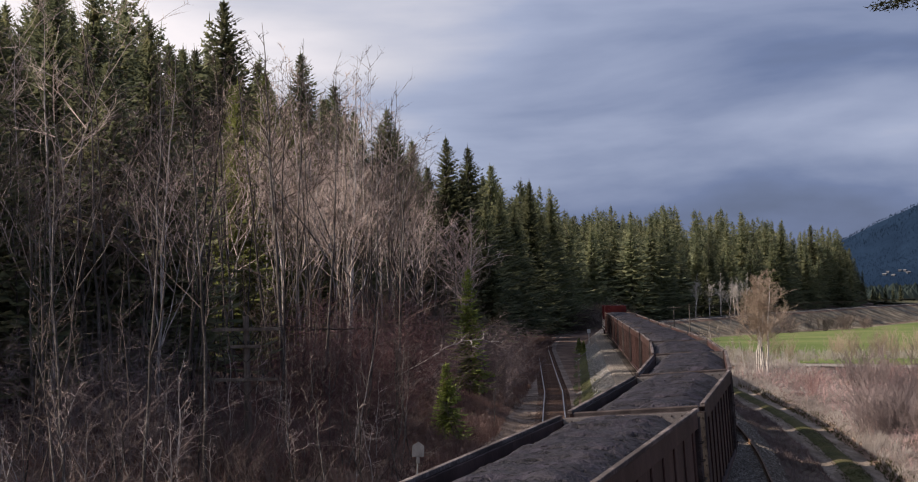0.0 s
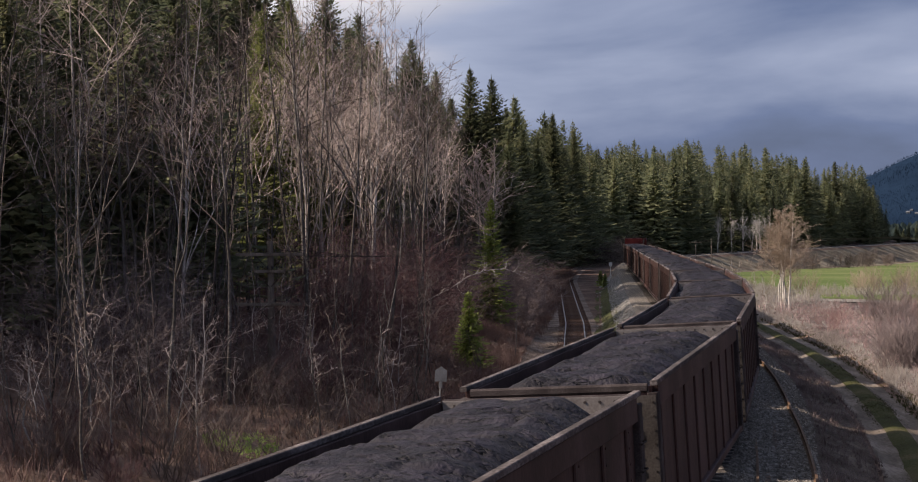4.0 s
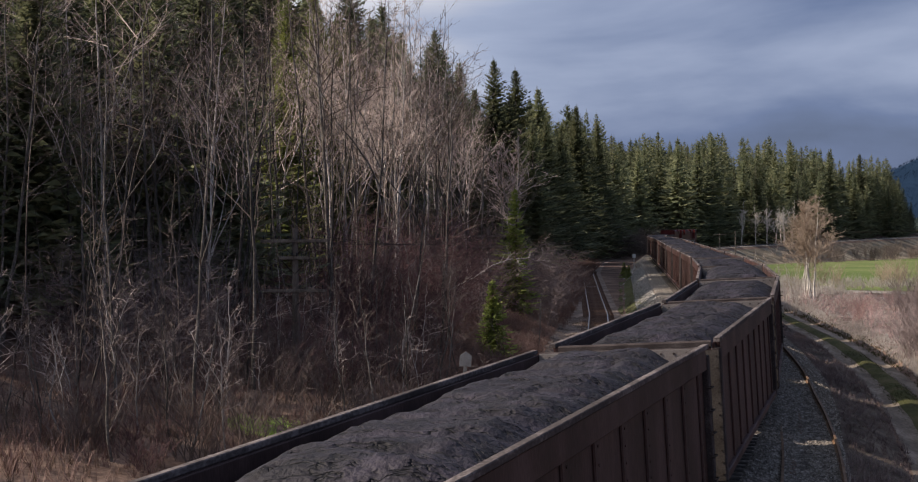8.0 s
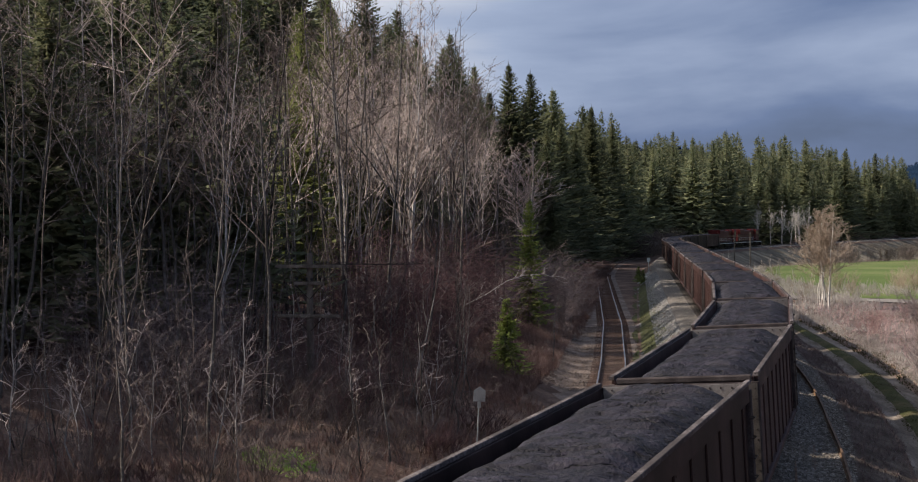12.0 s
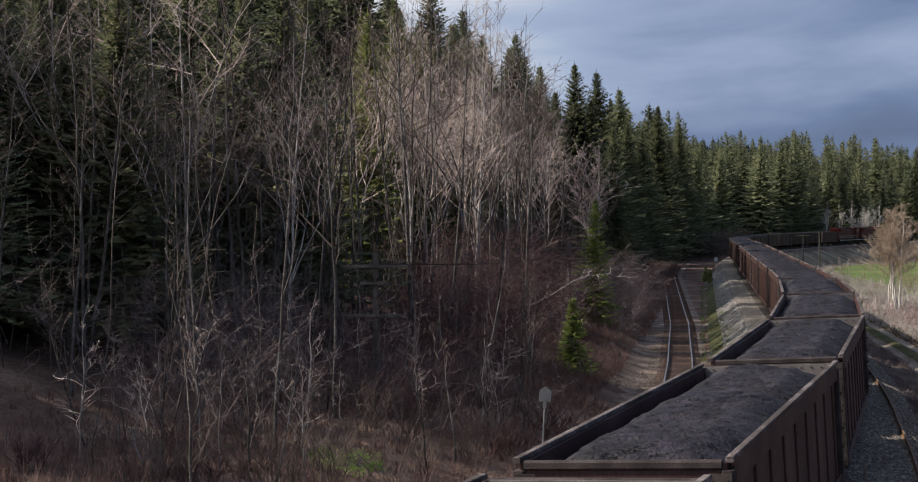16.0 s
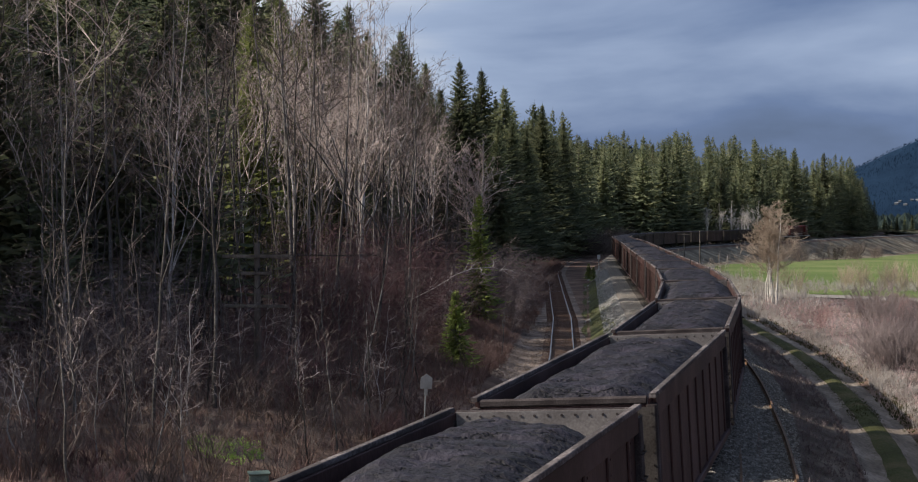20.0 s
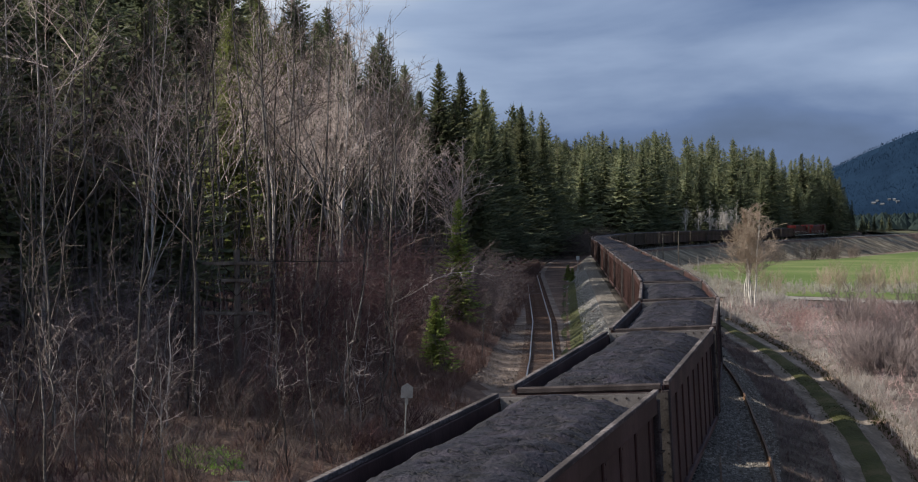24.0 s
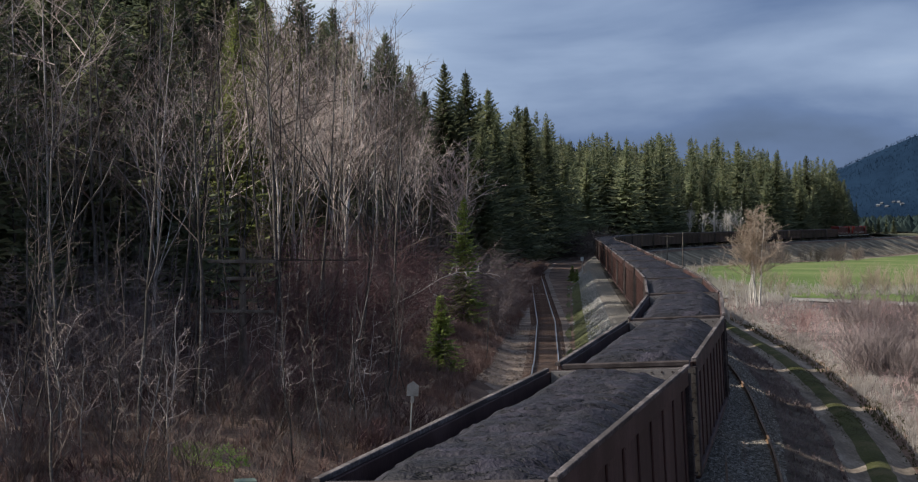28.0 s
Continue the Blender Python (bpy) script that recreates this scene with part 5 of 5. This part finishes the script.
def pole(x, y, top, arms, label, group, turn=0.0, span=2.4, insulators=True):
    z = ground(x, y)
    p = tagged(new("utility_pole"), label, "utility pole", group)
    part("mast", Geo().tube([(0, 0, -0.4), (0, 0, (top - z) * 0.5), (0, 0, top - z)], [0.15, 0.13, 0.11], 10), POLE_WOOD, p)
    for a in arms:
        a, span = a if isinstance(a, tuple) else (a, span)
        h = a - z
        arm = part("crossarm", Geo().bevelled(-span / 2, span / 2, -0.19, -0.09, h - 0.06, h + 0.06, 0.01, 0), POLE_WOOD, p)
        for side in (-1, 1):
            part("brace", Geo().tube([(side * 0.55, -0.14, h - 0.05), (0, -0.10, h - 0.62)], [0.018, 0.018], 4), IRON, arm)
        if insulators:
            for k in range(6):
                xx = -span / 2 + 0.12 + k * (span - 0.24) / 5
                part("insulator", Geo().tube([(xx, -0.14, h + 0.05), (xx, -0.14, h + 0.12), (xx, -0.14, h + 0.13), (xx, -0.14, h + 0.2)], [0.012, 0.012, 0.035, 0.025], 6), GLASS_DARK, arm)
    p.matrix_basis = pose(x, y, z, 0, 0, turn)
    return p


def cable(a, b, sag, radius=0.012):
    a, b = Vector(a), Vector(b)
    pts = [a.lerp(b, k / 24) + Vector((0, 0, -sag * 4 * (k / 24) * (1 - k / 24))) for k in range(25)]
    me = Geo().tube(pts, [radius] * 25, 4).mesh("overhead_wire")
    me.materials.append(IRON)
    return tagged(new("overhead_wire", me), "thin dark overhead wire between utility poles", "wire", "overhead wires")


sign_post()
WOOD_POLES = "utility poles in the wood"
pole(-8.15, 56.9, 5.8, ((5.3, 2.6), (4.66, 1.15), (3.42, 2.4)), "dark wooden utility pole with three crossarms among bare trees", WOOD_POLES, -6)
pole(-1.5, 104.0, 5.5, (4.95, 4.2), "wooden utility pole with two crossarms among bare trees", WOOD_POLES, -4)
FIELD_POLES = "utility poles along the embankment"
pole(45.5, 330, 2.9, (2.6,), "weathered utility pole with one crossarm on the embankment", FIELD_POLES, -10, 2.8, False)
pole(49.5, 334, 3.4, (), "plain weathered utility pole on the embankment", FIELD_POLES, -10)
for a in (-1.1, -0.4, 0.4, 1.1):
    cable((-8.15 + a, 56.8, 5.45), (-1.5 + a, 103.9, 5.1), 0.5)


for a, b in ((-1.2, 0.0), (1.2, 0.25)):
    cable((45.5 + a, 330, 2.75 + b), (150 + a, 368, 5.0 + b), 0.9, 0.035)
pole(150, 368, 6.0, (5.3,), "weathered utility pole with one crossarm on the embankment", FIELD_POLES, -10, 2.8, False)


def fallen_log(x, y, length, radius, turn):
    """A fallen trunk with broken stubs, lying on the slope."""
    rng, a = random.Random(31), radians(turn)
    tree = tagged(new("fallen_log"), "dark fallen tree trunk lying on the wood floor", "log")
    pts = []
    for k in range(9):
        px, py = x + math.cos(a) * length * k / 8, y + math.sin(a) * length * k / 8
        pts.append(Vector((px, py, ground(px, py) + radius * 1.1 + 0.03 * math.sin(k * 2.1))))
    part("trunk", Geo().tube(pts, [radius * (1 - 0.06 * k) for k in range(9)], 8), DARK_BARK, tree)
    for k in range(7):
        foot = along(pts, rng.uniform(0.2, 0.95))
        part("stub", Geo().tube([foot, foot + Vector((rng.uniform(-0.3, 0.3), rng.uniform(-0.3, 0.3), rng.uniform(0.25, 0.7)))], [0.03, 0.012], 5), DARK_BARK, tree)


fallen_log(-21.5, 61.5, 5.5, 0.13, 8)
fallen_log(-17.0, 55.0, 3.2, 0.08, -20)


def relay_box():
    x, y = -5.65, 39.8
    z = ground(x, y)
    box = tagged(new("relay_box"), "small pale green metal relay box on the wood edge", "relay box")
    g = 0.04 - z
    part("cabinet", Geo().bevelled(-0.24, 0.24, -0.18, 0.18, g - 0.6, g - 0.06, 0.02, 2), BOX_PAINT, box)
    part("lid", Geo().bevelled(-0.28, 0.28, -0.22, 0.22, g - 0.06, g, 0.02, 0), BOX_PAINT, box)
    part("stand", Geo().bevelled(-0.10, 0.10, -0.10, 0.10, -0.2, g - 0.6, 0.01, 2), IRON, box)
    box.matrix_basis = pose(x, y, z, 0, 0, 15)


relay_box()


def mile_post():
    x, y = 18.35, 225.0
    z = ground(x, y)
    post = tagged(new("trackside_marker"), "slim pale trackside marker on the bank top", "marker post")
    part("post", Geo().tube([(0, 0, -0.3), (0, 0, 1.6)], [0.05, 0.05], 6), PALE_PAINT, post)
    part("plate", Geo().bevelled(-0.24, 0.24, -0.02, 0.02, 1.5, 2.1, 0.004, 0), PALE_PAINT, post)
    post.matrix_basis = pose(x, y, z, 0, 0, 0)


mile_post()
thicket("roadside_weeds", 3200, 43, (36, 140), (3.7, 5.65), (0.10, 0.34), TALL_TWIG, "low brown weeds on the slope beside the dirt road", "weeds", 6, 0.8, 0.007)
thicket("verge_turf", 1400, 50, (36, 130), (7.75, 8.7), (0.08, 0.25), TURF, "low green and brown turf beside the rut", "grass", 6, 1.0, 0.008)
thicket("verge_grass", 1300, 44, (36, 130), (8.2, 9.6), (0.2, 0.55), DRY_GRASS, "tangled dry grass on the verge of the dirt road", "grass", 7, 0.7, 0.009)


def loose_stones(name, count, seed, s_range, d_range, size, material, label):
    """Crushed stones lying on the ballast: small uneven blocks in one mesh."""
    rng, v, f = random.Random(seed), [], []
    for _ in range(count):
        s, d = rng.uniform(*s_range), d_range(rng)
        x, y, _h = on_line(s, d)
        z, r = float(height(s, d)) + 0.03, rng.uniform(*size)
        n, a = len(v), rng.uniform(0, 1.57)
        v += [(float(x) + r * rng.uniform(0.6, 1.3) * math.cos(a + 1.57 * k), float(y) + r * rng.uniform(0.6, 1.3) * math.sin(a + 1.57 * k), z + r * rng.uniform(-0.2, 0.3)) for k in range(4)]
        v.append((float(x) + rng.uniform(-0.4, 0.4) * r, float(y) + rng.uniform(-0.4, 0.4) * r, z + r * rng.uniform(0.6, 1.1)))
        f += [(n + k, n + (k + 1) % 4, n + 4) for k in range(4)]
    me = bpy.data.meshes.new(name)
    me.from_pydata(v, [], f)
    me.materials.append(material)
    tagged(new(name, me), label, "stones", kind="stuff")


loose_stones("ballast_stones", 16000, 51, (34, 100), lambda rng: rng.uniform(1.3, 3.6), (0.03, 0.06), BALLAST, "loose grey crushed stones of the siding ballast")
loose_stones("verge_stones", 3200, 53, (80, 128), lambda rng: rng.uniform(-11.8, -8.2), (0.04, 0.09), BROWN_BALLAST, "scattered brown stones beside the lower track")
loose_stones("bank_stones", 7000, 52, (85, 210), lambda rng: -2.9 - 1.5 * rng.random() ** 1.3, (0.05, 0.11), BANK_STONE, "loose pale stones on the bank below the train")
thicket("meadow_reeds", 1700, 45, (166, 200), (10, 75), (0.4, 1.2), DRY_GRASS, "thin pale reeds between the lane and the meadow", "reeds", 6, 0.35, 0.02)


def tangle(name, count, seed, s_range, d_range, tall, material, label, keep, side=9, thick=0.008):
    """Undergrowth of crooked arching shoots with side twigs: one mesh."""
    rng, g = random.Random(seed), Geo()
    for _ in range(count):
        s, d = rng.uniform(*s_range), rng.uniform(*d_range)
        x, y, _h = on_line(s, d)
        if not keep(s, d, float(x), float(y)):
            continue
        foot, a = Vector((float(x), float(y), float(height(s, d)) - 0.05)), rng.uniform(0, 6.28)
        h = rng.uniform(*tall)
        lp, lr = limb(rng, foot, Vector((math.cos(a) * 0.45, math.sin(a) * 0.45, 1)), h, rng.uniform(0.008, 0.018), 4, 0.05, 0.3)
        g.tube(lp, lr, 3)
        for k in range(side):
            b = rng.uniform(0, 6.28)
            g.twig(along(lp, rng.uniform(0.2, 1)), Vector((math.cos(b), math.sin(b), rng.uniform(-0.3, 1.0))) * h * rng.uniform(0.12, 0.3), thick)
    tagged(part(name, g, material, None), label, "undergrowth", kind="stuff")


def clear_of_small_conifer(s, d, x, y):
    return in_view(s, d, x, y) and not (y < 100 and -0.035 < x / y < 0.015)


tangle("red_brush", 4300, 31, (36, 138), (8.8, 46), (0.75, 1.6), RED_TWIG, "pinkish leafless brush covering the valley edge", lambda s, d, x, y: s < lane_s(d) - 24, 6, 0.011)
tangle("wood_undergrowth", 2300, 46, (50, 135), (-13, -26), (1.5, 3.8), PURPLE_TWIG, "tangled purple-brown shoots inside the wood edge", clear_of_small_conifer)
tangle("tall_brush", 620, 55, (94, 142), (-10.6, -16), (3.0, 6.5), TALL_TWIG, "tall mass of purple-brown shoots before the conifers", lambda s, d, x, y: not (y < 122 and -0.014 < x / y < 0.022), 22, 0.013)
tangle("bend_brush", 520, 56, (318, 385), (-6.5, -14), (3.0, 7.0), TWIG, "soft brown bare brush at the bend of the line", lambda s, d, x, y: True, 20, 0.035)
tangle("tall_undergrowth", 620, 58, (70, 126), (-13.6, -20.5), (3.5, 8.0), PURPLE_TWIG, "tall dark purple-brown shoots filling the wood edge", lambda s, d, x, y: -0.17 < x / y < -0.034, 26, 0.012)
tangle("grey_undergrowth", 430, 59, (44, 84), (-14.5, -25), (2.4, 6.0), GREY_TWIG, "tall grey-brown leafless shoots under the wood edge", lambda s, d, x, y: -0.44 < x / y < -0.19, 28, 0.007)
tangle("pale_undergrowth", 330, 47, (40, 80), (-11, -20), (1.0, 3.2), TWIG, "crooked pale shoots at the wood edge", in_view)
thicket("verge_brush", 2000, 48, (112, 270), (-9.8, -17), (0.5, 1.3), BROWN_TWIG, "brown brush on the verge of the lower track", "brush", 7, 0.8, 0.014)
thicket("slope_brush", 1700, 57, (68, 116), (-10.4, -14.0), (0.25, 0.75), BROWN_TWIG, "low brown brush on the slope above the lower track", "brush", 7, 0.9, 0.010)
thicket("bank_grass", 1400, 49, (98, 200), (-5.9, -3.8), (0.06, 0.16), BANK_TURF, "ragged green grass low on the stone bank", "grass", 8, 1.2, 0.012)
# green moss and grass by the box; meadow-edge and bank shrubs
thicket("green_grass", 9000, 41, (36, 56), (-9, -20), (0.10, 0.24), MOSS, "green grass patch at the wood edge, coloured bright as if sunlit", "grass", 8, 1.0, 0.008, 1.0, on_the_patch)
thicket("strip_grass", 5200, 42, (34, 140), (6.1, 7.25), (0.05, 0.13), TURF, "short green grass between the ruts", "grass", 6, 1.1, 0.007)
shrubs("meadow_shrub", "shrub", "shrubs round the meadow", "leafless tan shrub at the meadow edge", TAN_TWIG, [(place.uniform(168, 194), place.uniform(16, 70)) for _ in range(30)], (0.9, 1.8), 5, 3, 2.2, 1.2, 20)
shrubs("embankment_shrub", "shrub", "shrubs under the embankment", "round grey leafless shrub under the embankment", TWIG, [(place.uniform(430, 560), place.uniform(16, 24)) for _ in range(16)], (1.6, 3.0), 6, 3, 2.2, 1.6, 22)

# ---- far hills ----
PROFILE_U = [-0.45, -0.3, -0.18, -0.08, 0, 0.2, 0.6, 1]
PROFILE_Q = [0.0, 0.22, 0.5, 0.8, 1, 0.9, 0.3, 0]


def ridge(angles, tops, dist, depth):
    """Height of a long ridge at a bearing in degrees and a share of its depth."""
    def top(a, u):
        r = dist + depth * u
        x, y = math.sin(radians(a)) * r, math.cos(radians(a)) * r
        q = float(np.interp(u, PROFILE_U, PROFILE_Q))
        rough = noise.fractal(Vector((x * 0.004, y * 0.004, 0)), 0.8, 2.1, 4) * 0.16
        return x, y, -14 + (float(np.interp(a, angles, tops)) + 14) * max(0, q + rough * q * (0.25 if abs(u) < 0.05 else 1))
    return top


def hill(name, top, angles, label):
    v, n = [], 200
    us = np.concatenate([np.linspace(-0.45, 0.2, 16), [0.6, 1.0]])
    for k in range(n + 1):
        a = angles[0] + (angles[-1] - angles[0]) * k / n
        v += [top(a, float(u)) for u in us]
    w = len(us)
    f = [(a * w + k, a * w + w + k, a * w + w + k + 1, a * w + k + 1) for a in range(n) for k in range(w - 1)]
    me = bpy.data.meshes.new(name)
    me.from_pydata(v, [], f)
    me.polygons.foreach_set("use_smooth", [True] * len(f))
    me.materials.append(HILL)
    return tagged(new(name, me), label, "hill", kind="structure")


def hill_woods(name, top, count, seed, angles, us, tall, label):
    """Small far conifers standing close on a hillside: one mesh of narrow cones."""
    rng, v, f = random.Random(seed), [], []
    for _ in range(count):
        x, y, z = top(rng.uniform(*angles), rng.uniform(*us))
        h = rng.uniform(*tall)
        r, n, a = h * rng.uniform(0.16, 0.24), len(v), rng.uniform(0, 1.5)
        v += [(x + r * math.cos(a + 1.57 * k), y + r * math.sin(a + 1.57 * k), z - 1) for k in range(4)] + [(x, y, z + h)]
        f += [(n + k, n + (k + 1) % 4, n + 4) for k in range(4)]
    me = bpy.data.meshes.new(name)
    me.from_pydata(v, [], f)
    # the far trees take the hillside's painted haze too
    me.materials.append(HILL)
    tagged(new(name, me), label, "forest", kind="stuff")


EAST = [11.5, 13.0, 13.9, 14.9, 16, 16.7, 17.3, 19, 22, 28]
east = ridge(EAST, [30, 62, 88, 110, 134, 148, 154, 160, 150, 190], 2700, 700)
hill("backdrop_hill_east", east, EAST, "forested mountain beyond the valley, painted dark blue with haze")
hill_woods("mountain_woods", east, 6500, 71, (11.5, 20.5), (-0.40, 0.04), (1.6, 3.2), "dense dark conifers on the far mountain")
NORTH = [-30, -12, -4, 0, 1.5, 3.2, 4.6, 6, 7.5, 9, 12, 16, 20]
north = ridge(NORTH, [230, 230, 230, 230, 210, 184, 158, 160, 140, 110, 60, 30, 20], 3600, 700)
hill("backdrop_hill_north", north, NORTH, "distant forested ridge, painted blue with haze")
hill_woods("ridge_woods", north, 2500, 72, (-1, 10), (-0.08, 0.03), (6, 11), "dark conifers on the distant ridge")

# ---- valley beyond the forest ----


def valley_woods():
    rng, v, f = random.Random(81), [], []
    for _ in range(900):
        a, r = rng.uniform(13.8, 19.5), rng.choice((rng.uniform(760, 900), rng.uniform(1150, 1350), rng.uniform(1700, 2300)))
        x, y = math.sin(radians(a)) * r, math.cos(radians(a)) * r
        if noise.noise(Vector((x * 0.006, y * 0.006, 2))) < -0.05:
            continue
        z, h = ground(x, y), rng.uniform(4, 11) * (0.7 if r < 1000 else 1)
        w, n, t = h * rng.uniform(0.5, 0.95), len(v), rng.uniform(0, 1.5)
        v += [(x + w * math.cos(t + 1.05 * k), y + w * math.sin(t + 1.05 * k), z + h * rng.uniform(0.05, 0.3)) for k in range(6)] + [(x, y, z + h), (x, y, z - 0.5)]
        f += [(n + k, n + (k + 1) % 6, n + 6) for k in range(6)] + [(n + (k + 1) % 6, n + k, n + 7) for k in range(6)]
    me = bpy.data.meshes.new("valley_woods")
    me.from_pydata(v, [], f)
    me.materials.append(WOODS_DARK)
    tagged(new("valley_woods", me), "dark hedges and small woods in the far valley", "trees", kind="stuff")


valley_woods()


def far_house(k, a, u):
    rng = random.Random(k)
    x, y, z = east(a, u)
    house = tagged(new("far_house"), "small pale house at the foot of the mountain", "house", "houses of the far village")
    w, d, h = rng.uniform(3.5, 6), rng.uniform(2.5, 4), rng.uniform(0.3, 0.6)
    part("wall", Geo().box(-w / 2, w / 2, -d / 2, d / 2, -2, h), HOUSE_WALL, house)
    g = Geo()
    g.v = [(-w / 2 - 0.5, -d / 2 - 0.5, h), (w / 2 + 0.5, -d / 2 - 0.5, h), (w / 2 + 0.5, d / 2 + 0.5, h), (-w / 2 - 0.5, d / 2 + 0.5, h), (-w / 2 - 0.5, 0, h + 1.5), (w / 2 + 0.5, 0, h + 1.5)]
    g.f = [(0, 1, 5, 4), (2, 3, 4, 5), (0, 4, 3), (1, 2, 5), (3, 2, 1, 0)]
    part("roof", g, HOUSE_ROOF, house)
    house.matrix_basis = pose(x, y, z + 1, 0, 0, -a + rng.uniform(-30, 30))


for k in range(6):
    far_house(k, 15.5 + 0.17 * k + 0.05 * math.sin(k * 5), -0.275 + 0.012 * math.sin(k * 2.3))

motions()
